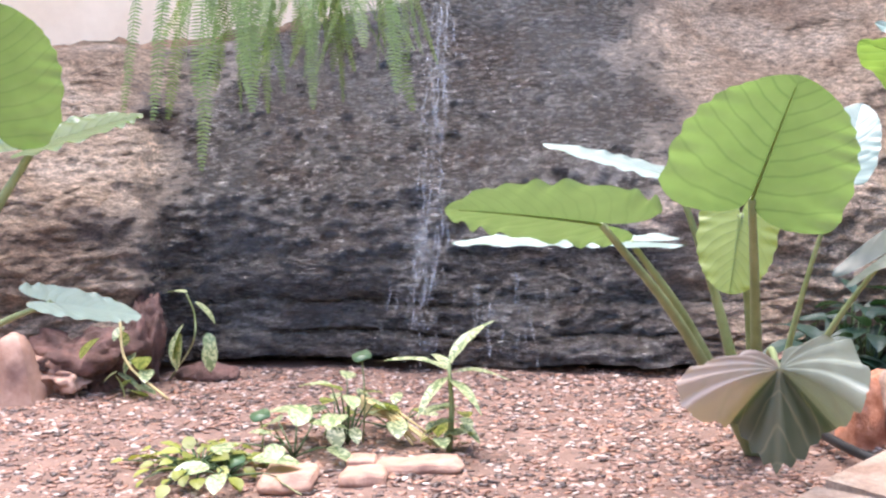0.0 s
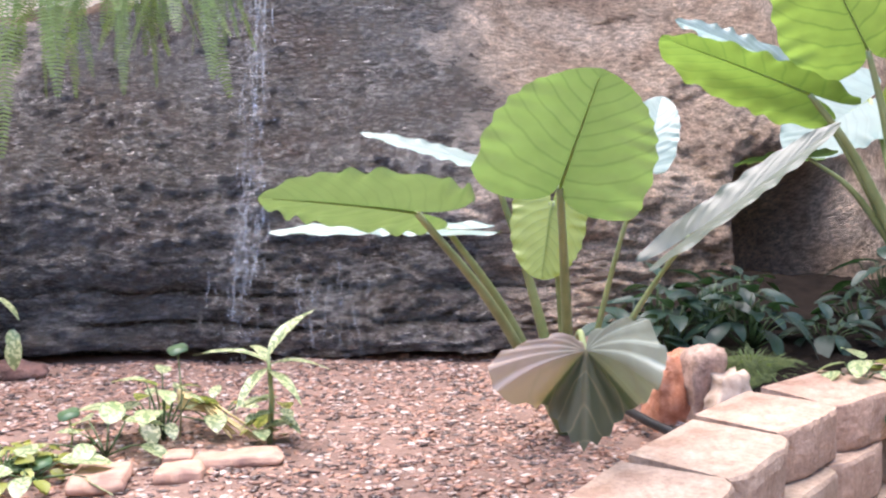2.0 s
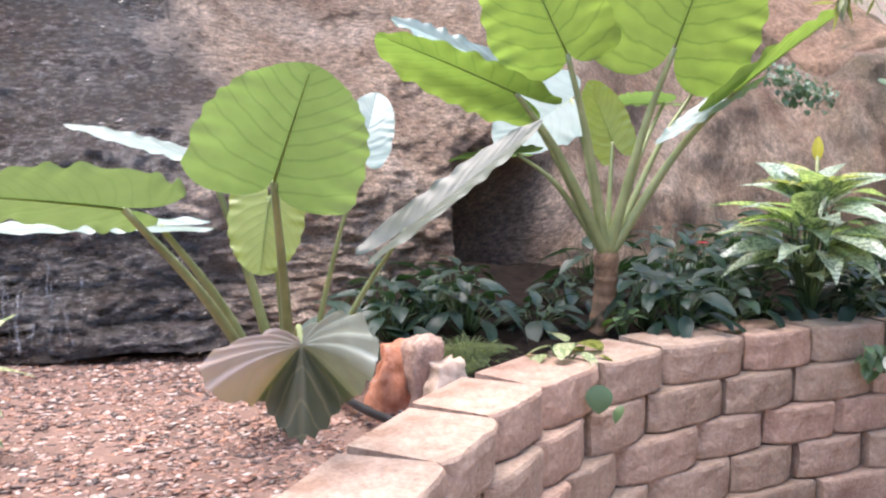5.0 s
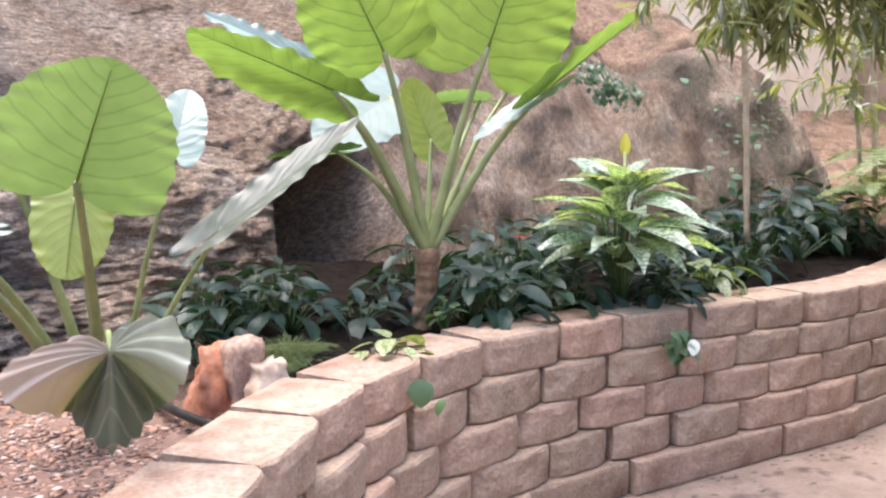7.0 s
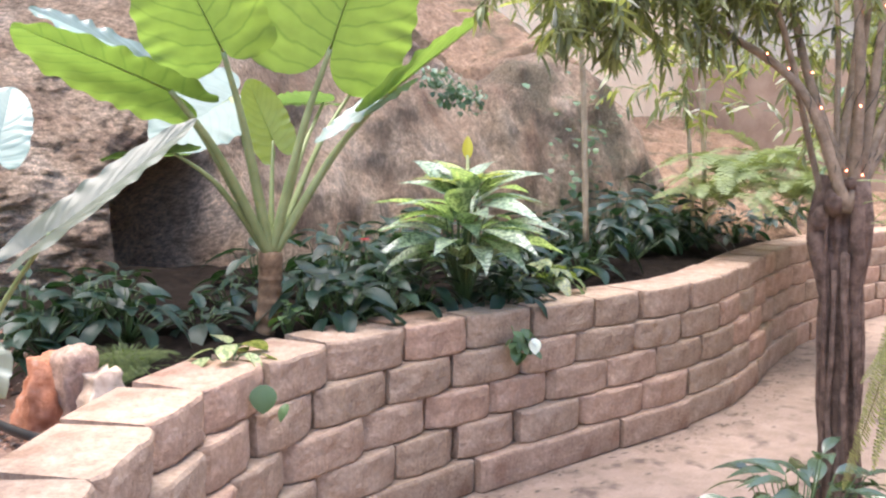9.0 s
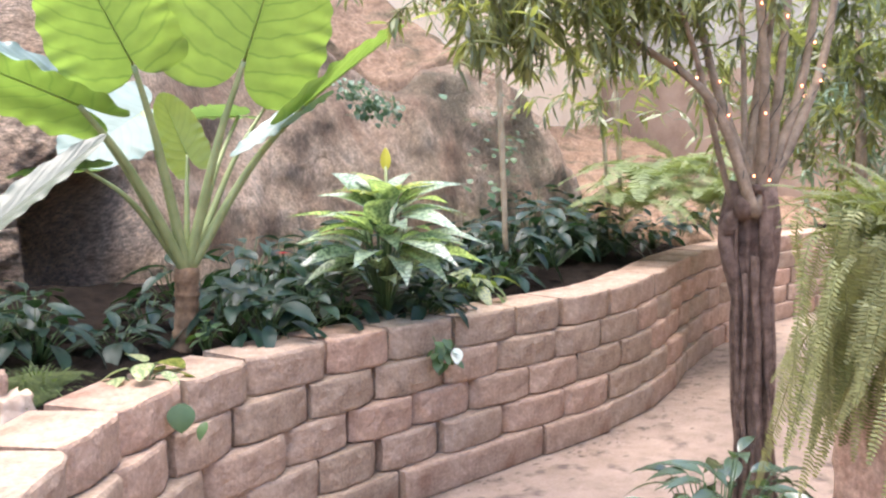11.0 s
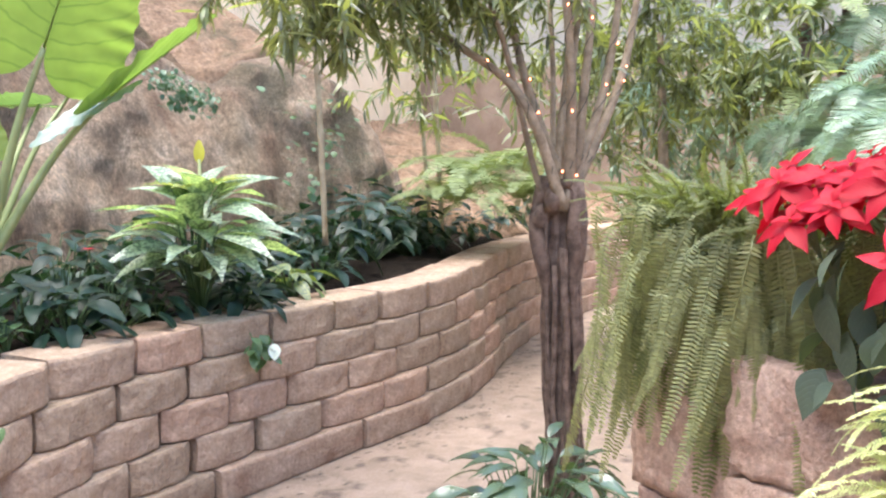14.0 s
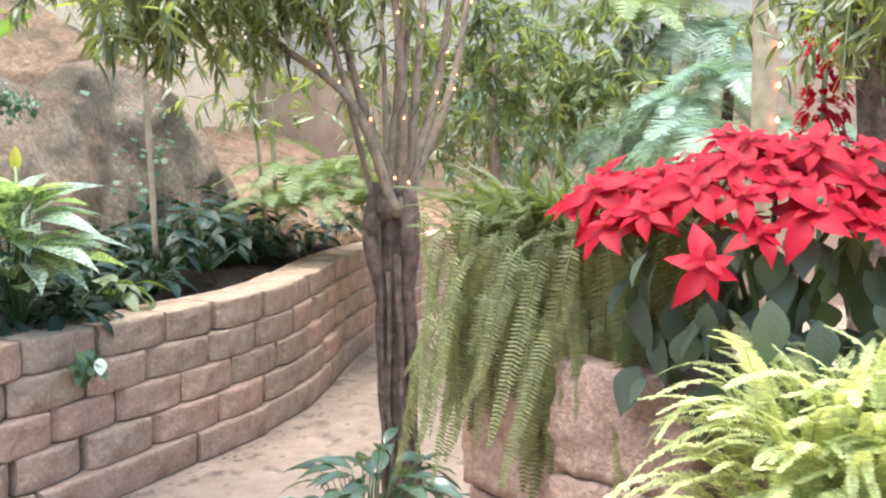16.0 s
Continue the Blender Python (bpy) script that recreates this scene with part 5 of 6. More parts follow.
def build_poinsettia():
    place = Vector((2.221, 0.096, 1.263))
    root = thing("poinsettia", place, "large poinsettia covered in red bracts above dark-green leaves", "plant")
    rnd = random.Random(4)
    side, fwd = Vector((0.30, -0.95, 0)), Vector((-0.95, -0.30, 0))

    def head(c, tilt, size=1.0):
        centre = part("flower_head", CYATHIUM, root, Matrix.Translation(c + UP * 0.009), "red flower head with yellow centre")
        for k in range(6):
            part("bract", BRACT[rnd.randrange(3)], centre, Matrix.Translation((0, 0, -0.009)) @ tilt @ aim((0, 0, 0), k * 1.047 + rnd.uniform(-0.2, 0.2), rnd.uniform(-0.15, 0.3), rnd.uniform(-0.2, 0.2), size * rnd.uniform(0.62, 0.98)))
        for k in range(3):
            part("bract", BRACT[0], centre, Matrix.Translation((0, 0, 0.003)) @ tilt @ aim((0, 0, 0), k * 2.1 + 0.5, 0.5, 0, 0.5 * size))

    for i in range(78):
        yaw = i * 2.399
        q = ((i + 0.5) / 78) ** 0.5
        c = side * (0.40 * q * math.cos(yaw)) - fwd * (0.20 * q * math.sin(yaw)) + UP * (0.25 - 0.13 * q * q + rnd.uniform(-0.04, 0.035))
        out = (side * math.cos(yaw) - fwd * math.sin(yaw)) * q * 0.75 + UP + fwd * 0.35
        head(c, UP.rotation_difference(out.normalized()).to_matrix().to_4x4() @ Matrix.Rotation(i, 4, "Z") @ Matrix.Rotation(rnd.uniform(-0.35, 0.35), 4, "X"))
    out = (fwd * 0.9 + UP * 0.55).normalized()
    head(fwd * 0.30 + side * -0.165 + UP * 0.055, UP.rotation_difference(out).to_matrix().to_4x4(), 1.08)
    for i in range(140):
        yaw = i * 2.399
        q = 0.08 + 0.82 * rnd.random() ** 0.7
        at = side * (0.38 * q * math.cos(yaw)) - fwd * (0.28 * q * math.sin(yaw)) + UP * rnd.uniform(-0.19, 0.12)
        part("leaf", POIN[rnd.randrange(3)], root, aim(at, math.atan2(-at.x, at.y) + rnd.uniform(-0.5, 0.5), rnd.uniform(-1.55, -0.6), rnd.uniform(-0.5, 0.5), rnd.uniform(0.42, 0.72)))
    for i in range(9):
        yaw = i * 0.7
        pts = [Vector((0, 0, -0.22)), side * (0.1 * math.cos(yaw)) - fwd * (0.08 * math.sin(yaw)) + UP * 0.02, side * (0.25 * math.cos(yaw)) - fwd * (0.18 * math.sin(yaw)) + UP * 0.17]
        part("stem", tube("stem", spline(pts, 4), 0.006, M_STALK, 6), root)


build_poinsettia()


# ---- stone ledge under the fern and the poinsettia ----
def build_ledge():
    root = tagged(new("stone_ledge"), "ledge of large rough pink stones", "stone ledge", kind="structure")
    a, b = Vector((2.695, 0.625, 0.884)), Vector((2.455, 0.068, 0.992))
    d = Vector((b.x - a.x, b.y - a.y, 0)).normalized()
    ang = math.atan2(d.y, d.x)
    rows = [(0.0, 0.32, [(-0.02, 0.50), (0.50, 0.52), (1.05, 0.56), (1.62, 0.56)]), (0.322, 0.33, [(0.02, 0.52), (0.57, 0.56), (1.14, 0.56), (1.70, 0.54)]), (0.655, 0.33, [(-0.05, 0.44), (0.44, 0.52), (0.98, 0.54), (1.54, 0.56)])]
    k = 0
    for z, h, stones in rows:
        for s, w in stones:
            me = rough_block("stone", (w * 0.5, 0.24, h * 0.5), M_STONE, k + 2)
            part("stone", me, root, Matrix.Translation(Vector((a.x, a.y, 0)) + d * (s + 0.095) + UP * (z + h / 2)) @ Matrix.Rotation(ang + 0.05 * math.sin(k * 3), 4, "Z"))
            k += 1
    # a stone standing forward under the poinsettia
    c = Vector((2.356, 0.333, 0.930))
    part("stone", rough_block("stone", (0.19, 0.13, 0.125), M_STONE, 77, 10, 0.03), root, Matrix.Translation(c) @ Matrix.Rotation(ang, 4, "Z"))
    part("stone", rough_block("stone", (0.20, 0.15, c.z * 0.5 - 0.0645), M_STONE, 78, 10, 0.03), root, Matrix.Translation((c.x + 0.02, c.y, c.z * 0.5 - 0.0645)) @ Matrix.Rotation(ang + 0.04, 4, "Z"))
    # lower step towards the path
    y = Vector((1.902, -0.075, 1.043))
    for z, h, s, w in ((0.0, 0.44, 0.0, 0.62), (0.0, 0.44, 0.62, 0.6), (0.44, 0.44, 0.05, 0.52), (0.44, 0.44, 0.58, 0.5)):
        me = rough_block("stone", (w * 0.5, 0.20, h * 0.5), M_STONE, k + 2)
        part("stone", me, root, Matrix.Translation(Vector((y.x, y.y, 0)) + d * s + UP * (z + h / 2)) @ Matrix.Rotation(ang + 0.05 * math.sin(k * 3), 4, "Z"))
        k += 1


build_ledge()


# ---- trees ----
LEAFLET = blade("leaf", 1.0, 0.165, M_BAMBOO, "lance", 0.25, 0.1, 0, 5, 1)
LEAFLET_V, LEAFLET_F = [v.co.copy() for v in LEAFLET.vertices], [tuple(p.vertices) for p in LEAFLET.polygons]


def foliage(name, root, twigs, leaves, length, material, seed, label="", droop=0.55):
    """Drooping narrow leaves along many thin twigs, joined in one crown. twigs: pairs of start and end."""
    rnd = random.Random(seed)
    o = root.matrix_basis.translation
    verts, faces, uvs = [], [], []
    for a, b in twigs:
        a, b = Vector(a) - o, Vector(b) - o
        pts = spline([a, a.lerp(b, 0.5) + UP * 0.05, b], 4)
        tv, tf = tube_data(pts, taper(len(pts), 0.005, 0.0015), 4)
        k = len(verts)
        verts += tv
        uvs += [(0.0, 0.0)] * len(tv)
        faces += [tuple(x + k for x in f) for f in tf]
        for i in range(leaves):
            q = rnd.random() ** 0.7
            f = q * (len(pts) - 1)
            j = min(int(f), len(pts) - 2)
            at = pts[j].lerp(pts[j + 1], f - j)
            m = aim(at, rnd.uniform(0, 6.3), rnd.gauss(-droop, 0.5), rnd.uniform(-0.8, 0.8), rnd.uniform(*length))
            k = len(verts)
            verts += [m @ v for v in LEAFLET_V]
            uvs += [(0.6, 0.5)] * len(LEAFLET_V)
            faces += [tuple(x + k for x in f) for f in LEAFLET_F]
    return part(name, raw_mesh(name, verts, faces, material, uvs), root, label=label)


def bulbs_on(pts, n, rnd, root):
    for i in range(n):
        f = rnd.uniform(0.02, 0.98) * (len(pts) - 1)
        j = min(int(f), len(pts) - 2)
        at = pts[j].lerp(pts[j + 1], f - j) + Vector((rnd.uniform(-0.02, 0.02), rnd.uniform(-0.03, 0.0), 0))
        part("bulb", BULB, root, Matrix.Translation(at))


BULB = blob("bulb", (0.0034, 0.0034, 0.0042), M_BULB, 1, 1, 0.0)


def build_stump():
    foot = Vector((3.769, 1.653, 0.081))
    foot.z = 0
    top = Vector((3.747, 1.696, 1.352))
    root = thing("stump_tree", foot, "dark ridged stump with pale stems and drooping narrow leaves", "tree")
    lights = thing("light_string", foot, "string of small warm lights wound through the stems", "string lights")
    sides, rows = 36, 40
    verts, faces = [], []
    for j in range(rows + 1):
        q = j / rows
        c = (top - foot) * q
        r = 0.052 + 0.03 * (1 - q) ** 4
        for i in range(sides):
            a = 2 * math.pi * i / sides
            rr = r * (1 + 0.11 * math.sin(a * 8 + 3 * fbm((q * 2, 0, 0), 1)) + 0.13 * fbm((math.cos(a) * 2, math.sin(a) * 2, q * 3), 1.5) + (0.2 * fbm((math.cos(a) * 3, math.sin(a) * 3, q * 9), 1.3) if q > 0.84 else 0))
            verts.append(c + Vector((math.cos(a) * rr, math.sin(a) * rr, 0.03 * fbm((a, q, 0), 2) if j == rows else 0)))
    for j in range(rows):
        for i in range(sides):
            k, l = j * sides + i, j * sides + (i + 1) % sides
            faces.append((k, l, l + sides, k + sides))
    faces.append(tuple(rows * sides + i for i in range(sides)))
    part("trunk", raw_mesh("trunk", verts, faces, M_BARK), root, label="dark brown ridged stump")
    rnd = random.Random(6)
    for i in range(11):
        a = rnd.uniform(0, 6.28)
        pts, z = [], top.z * rnd.uniform(0.75, 1.0)
        while z > 0:
            r = 0.074 + 0.008 * math.sin(z * 9 + i) + (0.02 if z < 0.15 else 0)
            cc = (top - foot) * (z / top.z)
            pts.append(cc + Vector((math.cos(a) * r, math.sin(a) * r, 0)))
            a += rnd.uniform(-0.10, 0.10)
            z -= 0.09
        part("root_strand", tube("root_strand", pts, rnd.uniform(0.006, 0.012), M_BARK, 6), root)
    for i in range(7):
        a, z = i * 2.4, top.z - foot.z - 0.03 - 0.22 * rnd.random()
        part("knot", blob("knot", (0.04, 0.04, 0.055), M_BARK, i, 2, 0.5), root, Matrix.Translation(Vector(((top - foot).x + 0.066 * math.cos(a), (top - foot).y + 0.066 * math.sin(a), z))))
    ends = [((3.808, 2.002, 2.201), (3.782, 1.846, 1.721)), ((3.686, 1.812, 2.234), (3.665, 1.745, 1.735)), ((3.656, 1.656, 2.260), (3.677, 1.613, 1.776)), ((3.898, 1.616, 2.257), (3.789, 1.611, 1.740)),
            ((4.031, 1.564, 2.231), (3.959, 1.603, 1.749)), ((3.988, 1.883, 2.291), (3.913, 1.812, 1.796)), ((4.133, 1.819, 2.311), (4.028, 1.805, 1.780)), ((3.411, 2.070, 1.957), (3.585, 1.787, 1.710)), ((4.340, 1.605, 2.331), (4.216, 1.641, 1.813)), ((3.932, 2.184, 2.302), (3.913, 1.917, 1.891))]
    for i, (e, mid) in enumerate(ends[:1] + ends[2:5] + ends[6:9]):
        s = top + Vector((rnd.uniform(-0.065, 0.065), rnd.uniform(-0.065, 0.065), -0.08))
        pts = spline([s, Vector(mid), Vector(e)], 9)
        part("stem", tube("stem", [p - foot for p in pts], taper(len(pts), 0.024, 0.012), M_STEMBARK, 8), root)
        # the stem runs on down the stump as a thick twisting rope of bark
        a, z, rope, girth = math.atan2(s.y - top.y, s.x - top.x) + i * 0.25, top.z + 0.02, [s - foot + Vector((0, 0, 0.10))], [0.018]
        while z > 0.05:
            k = z / top.z
            r = 0.058 + 0.024 * math.sin(3.1 * min(1, max(0, (k - 0.72) / 0.28))) + 0.006 * math.sin(z * 11 + i * 2)
            rope.append((top - foot) * k + Vector((math.cos(a) * r, math.sin(a) * r, 0)))
            girth.append(0.016 + 0.020 * max(0, k - 0.5) * 2 * (0.9 + 0.4 * math.sin(i * 5 + z * 6)))
            a += rnd.uniform(-0.05, 0.16) * (1.8 if k > 0.7 else 0.6)
            z -= 0.07
        part("root_strand", tube("root_strand", rope, girth, M_BARK, 8), root)
        bulbs_on([p - foot for p in pts], 5, rnd, lights)
        wind = [p - foot + Vector((0.024 * math.cos(j * 1.3), 0.024 * math.sin(j * 1.3), 0)) for j, p in enumerate(pts)]
        part("cable", tube("cable", wind, 0.0018, M_CABLE, 4), lights)
    twigs = []
    for i in range(150):
        a = Vector((2.765, 2.258, 1.977)).lerp(Vector((3.871, 1.885, 2.115)), rnd.random()) + Vector((rnd.gauss(0, 0.13), rnd.gauss(0, 0.16), rnd.uniform(0.0, 0.40)))
        twigs.append((a, a + Vector((rnd.uniform(-0.25, 0.25), rnd.uniform(-0.2, 0.2), rnd.uniform(-0.30, -0.02)))))
    # Upper crown out of view, added to shade the wall and the bed.
    for i in range(170):
        a = Vector((rnd.uniform(3.0, 6.2), rnd.uniform(1.7, 3.9), rnd.uniform(2.8, 3.6)))
        twigs.append((a, a + Vector((rnd.uniform(-0.3, 0.3), rnd.uniform(-0.3, 0.3), rnd.uniform(-0.2, 0.05)))))
    # Limbs added to carry the unseen upper crown.
    for m, e in (((4.25, 2.05, 2.35), (5.2, 3.0, 3.0)), ((4.05, 1.75, 2.6), (4.6, 2.2, 3.3)), ((3.55, 2.05, 2.3), (3.6, 3.2, 3.1))):
        s = top + (Vector(m) - top) * Vector((0.12, 0.12, -0.08))
        pts = spline([s, Vector(m), Vector(e)], 8)
        part("limb", tube("limb", [p - foot for p in pts], taper(len(pts), 0.013, 0.006), M_STEMBARK, 8), root)
    foliage("crown", root, twigs, 40, (0.055, 0.12), M_BAMBOO, 3, "drooping narrow grey-green leaves, with an unseen upper crown added for shade")
    return foot


build_stump()
clump("peace_lily", Vector((3.30, 1.52, 0.02)), "glossy peace lily at the foot of the stump", "plant", LILYPALE, 80, 0.42, 0.36, 55, "peace lilies", rise=(-0.3, 0.7), size=0.85)


# ---- background planting ----
def cane(name, foot, top, r, label):
    foot, top = Vector(foot), Vector(top)
    root = thing(name, foot, label, "bamboo", "bamboo canes")
    pts = spline([Vector((0, 0, 0)), (top - foot) * 0.5 + Vector((0.02, 0, 0)), top - foot], 10)
    radii = [r * (1.18 if i % 4 == 0 else 1.0) for i in range(len(pts))]
    part("cane", tube("cane", pts, radii, M_CANE, 10), root)
    return root


def build_background():
    rnd = random.Random(31)

    def twigs(a, b, n, scatter, drop):
        out = []
        for i in range(n):
            p = Vector(a).lerp(Vector(b), rnd.random()) + Vector((rnd.gauss(0, scatter), rnd.gauss(0, scatter), rnd.gauss(0, scatter * 0.6)))
            out.append((p, p + Vector((rnd.uniform(-0.3, 0.3), rnd.uniform(-0.3, 0.3), rnd.uniform(-drop, 0.05)))))
        return out

    lab = "pale bamboo cane rising from the bed"
    a = cane("bamboo", (4.943, 3.865, 0.914), (4.883, 3.937, 2.614), 0.017, lab)
    foliage("crown", a, twigs((4.746, 3.789, 2.321), (4.799, 4.034, 2.612), 14, 0.22, 0.3), 14, (0.12, 0.22), M_BAMBOO, 5)
    b = cane("bamboo", (6.491, 4.124, 0.875), (6.408, 4.246, 2.379), 0.015, lab)
    foliage("crown", b, twigs((6.311, 4.211, 1.919), (6.390, 4.272, 2.255), 16, 0.28, 0.3), 10, (0.12, 0.2), M_BAMBOO, 6)
    c = cane("bamboo", (6.786, 4.220, 0.851), (6.732, 4.303, 2.498), 0.018, lab)
    foliage("crown", c, twigs((6.700, 4.170, 1.979), (6.757, 4.266, 2.370), 16, 0.28, 0.3), 10, (0.12, 0.2), M_BAMBOO, 7)
    # light ferns on the far bank
    for i, (p, n) in enumerate([((6.652, 3.873, 1.237), 26), ((7.302, 3.951, 1.308), 30), ((6.668, 3.447, 1.122), 22), ((6.225, 3.800, 1.089), 16)]):
        fern(p, "light yellow-green fern on the far bank", FRONDSFAR, n, 40 + i, 0, 6.283, (0.7, 1.1), "bank_fern", (-0.2, 0.6), 0.1)
    # dark shrub behind the stems
    foot = Vector((5.972, 2.101, 1.327))
    foot.z = 0
    d = thing("shrub", foot, "dense dark-green shrub behind the stump", "shrub")
    part("trunk", tube("trunk", [(0, 0, 0), (0.03, 0, 1.0), (0, 0.05, 2.2)], [0.05, 0.04, 0.02], M_STEMBARK, 8), d)
    foliage("crown", d, twigs((5.628, 2.402, 2.024), (6.495, 1.808, 2.077), 240, 0.42, 0.30), 26, (0.07, 0.14), M_BAMBOO, 9, "dark narrow leaves")
    foot = Vector((7.444, 2.126, 1.292))
    foot.z = 0
    e = thing("shrub", foot, "grey-green feathery shrub against the brown wall", "shrub")
    part("trunk", tube("trunk", [(0, 0, 0), (0.03, 0, 1.0), (0, 0.05, 2.0)], [0.05, 0.04, 0.02], M_STEMBARK, 8), e)
    foliage("crown", e, twigs((7.147, 2.382, 1.704), (7.499, 1.938, 1.917), 200, 0.48, 0.3), 22, (0.07, 0.13), M_PALM, 10, "small bluish leaves")
    # palms
    for i, (p, n, s) in enumerate([((4.711, 0.692, 1.579), 22, 0.62), ((5.476, 0.948, 1.737), 20, 0.7), ((5.722, 0.705, 1.892), 18, 0.75), ((5.808, 1.295, 1.598), 18, 0.7), ((5.075, 0.914, 1.450), 16, 0.5), ((5.565, 0.316, 1.621), 18, 0.7), ((6.688, 0.995, 2.277), 18, 0.9)]):
        q = Vector(p)
        foot = Vector((q.x, q.y, 0))
        t = thing("palm", foot, "feathery blue-green palm behind the ledge", "palm", "palms")
        part("trunk", tube("trunk", [(0, 0, 0), (0.02, 0.02, q.z * 0.5), (0, 0, q.z)], [0.05, 0.04, 0.03], M_BARK, 8), t)
        for k in range(n):
            part("frond", PALMFRONDS[k % 2], t, aim((0, 0, q.z), k * 2.4, rnd.uniform(-0.2, 0.6), rnd.uniform(-0.3, 0.3), s * rnd.uniform(0.8, 1.1)))
    for i, p in enumerate([(6.492, 1.446, 2.275), (6.838, 1.274, 2.378), (6.380, 1.478, 1.782)]):
        q = Vector(p)
        t = thing("tree_fern", Vector((q.x, q.y, 0)), "light-green tree fern by the wall", "fern", "tree ferns")
        part("trunk", tube("trunk", [(0, 0, 0), (0.0, 0.02, q.z * 0.5), (0, 0, q.z)], [0.06, 0.05, 0.04], M_BARK, 8), t)
        for k in range(18):
            part("frond", FRONDSFAR[k % 2], t, aim((0, 0, q.z), k * 2.4, rnd.uniform(-0.1, 0.6), rnd.uniform(-0.3, 0.3), rnd.uniform(0.8, 1.2)))
    # pole with lights and red-flowered column
    foot = Vector((5.153, 0.426, 1.560))
    foot.z = 0
    post = thing("garden_post", foot, "pale wooden post wound with small lights", "post")
    pts = [Vector((0, 0, 0)), Vector((-0.03, 0.02, 1.5)), Vector((-0.10, 0.05, 3.4))]
    part("post", tube("post", spline(pts, 6), 0.06, M_CANE, 12), post)
    strings = thing("light_string", foot, "warm lights wound round the post", "string lights")
    part("cable", tube("cable", [p + Vector((0.055 * math.cos(i * 1.1), 0.055 * math.sin(i * 1.1), 0)) for i, p in enumerate(spline(pts, 20))], 0.003, M_CABLE, 4), strings)
    for i, z in enumerate((1.55, 1.68, 1.84, 2.02, 2.25)):
        part("bulb", BIGBULB, strings, Matrix.Translation((-0.03 - 0.03 * (i % 2) - 0.04, -0.04, z)))
    q = Vector((4.474, 0.153, 1.574))
    t = thing("poinsettia_tree", (q.x, q.y, 0), "tall column of red poinsettias beyond the ledge", "plant")
    part("stem", tube("stem", [(0, 0, 0), (0.02, 0, 1.0), (0, 0, 2.0)], 0.012, M_STALK, 8), t)
    for i in range(280):
        z = rnd.uniform(1.35, 2.05)
        w = 0.16 * (1 - 0.6 * (z - 1.35) / 0.75)
        yaw = rnd.uniform(0, 6.28)
        part("bract", BRACT[rnd.randrange(3)], t, aim((math.cos(yaw) * w * 0.6, math.sin(yaw) * w * 0.6, z), yaw - 1.57 + rnd.uniform(-0.6, 0.6), rnd.uniform(-0.8, 0.6), 0, rnd.uniform(0.6, 0.9)))
    q = Vector((4.182, -0.074, 1.467))
    t = thing("tree", (q.x, q.y, 0), "dark brown tree trunk with rough bark", "tree")
    part("trunk", tube("trunk", [(0.02 * math.sin(i), 0, 0.2 * i) for i in range(18)], [0.10 + 0.008 * math.sin(i * 2.2) for i in range(18)], M_BARK, 14), t)
    foliage("crown", t, twigs((4.073, 0.159, 2.146), (4.083, -0.155, 2.050), 40, 0.16, 0.3), 18, (0.08, 0.14), M_BAMBOO, 12, "dark hanging leaves")


BIGBULB = blob("bulb", (0.009, 0.009, 0.012), M_BULB, 1, 1, 0.0)
PALMFRONDS = [frond("frond", l, M_PALM, 34, 0.45, w, rise, i + 50) for i, (l, w, rise) in enumerate([(0.8, 0.34, 0.6), (0.65, 0.30, 0.75)])]
build_background()


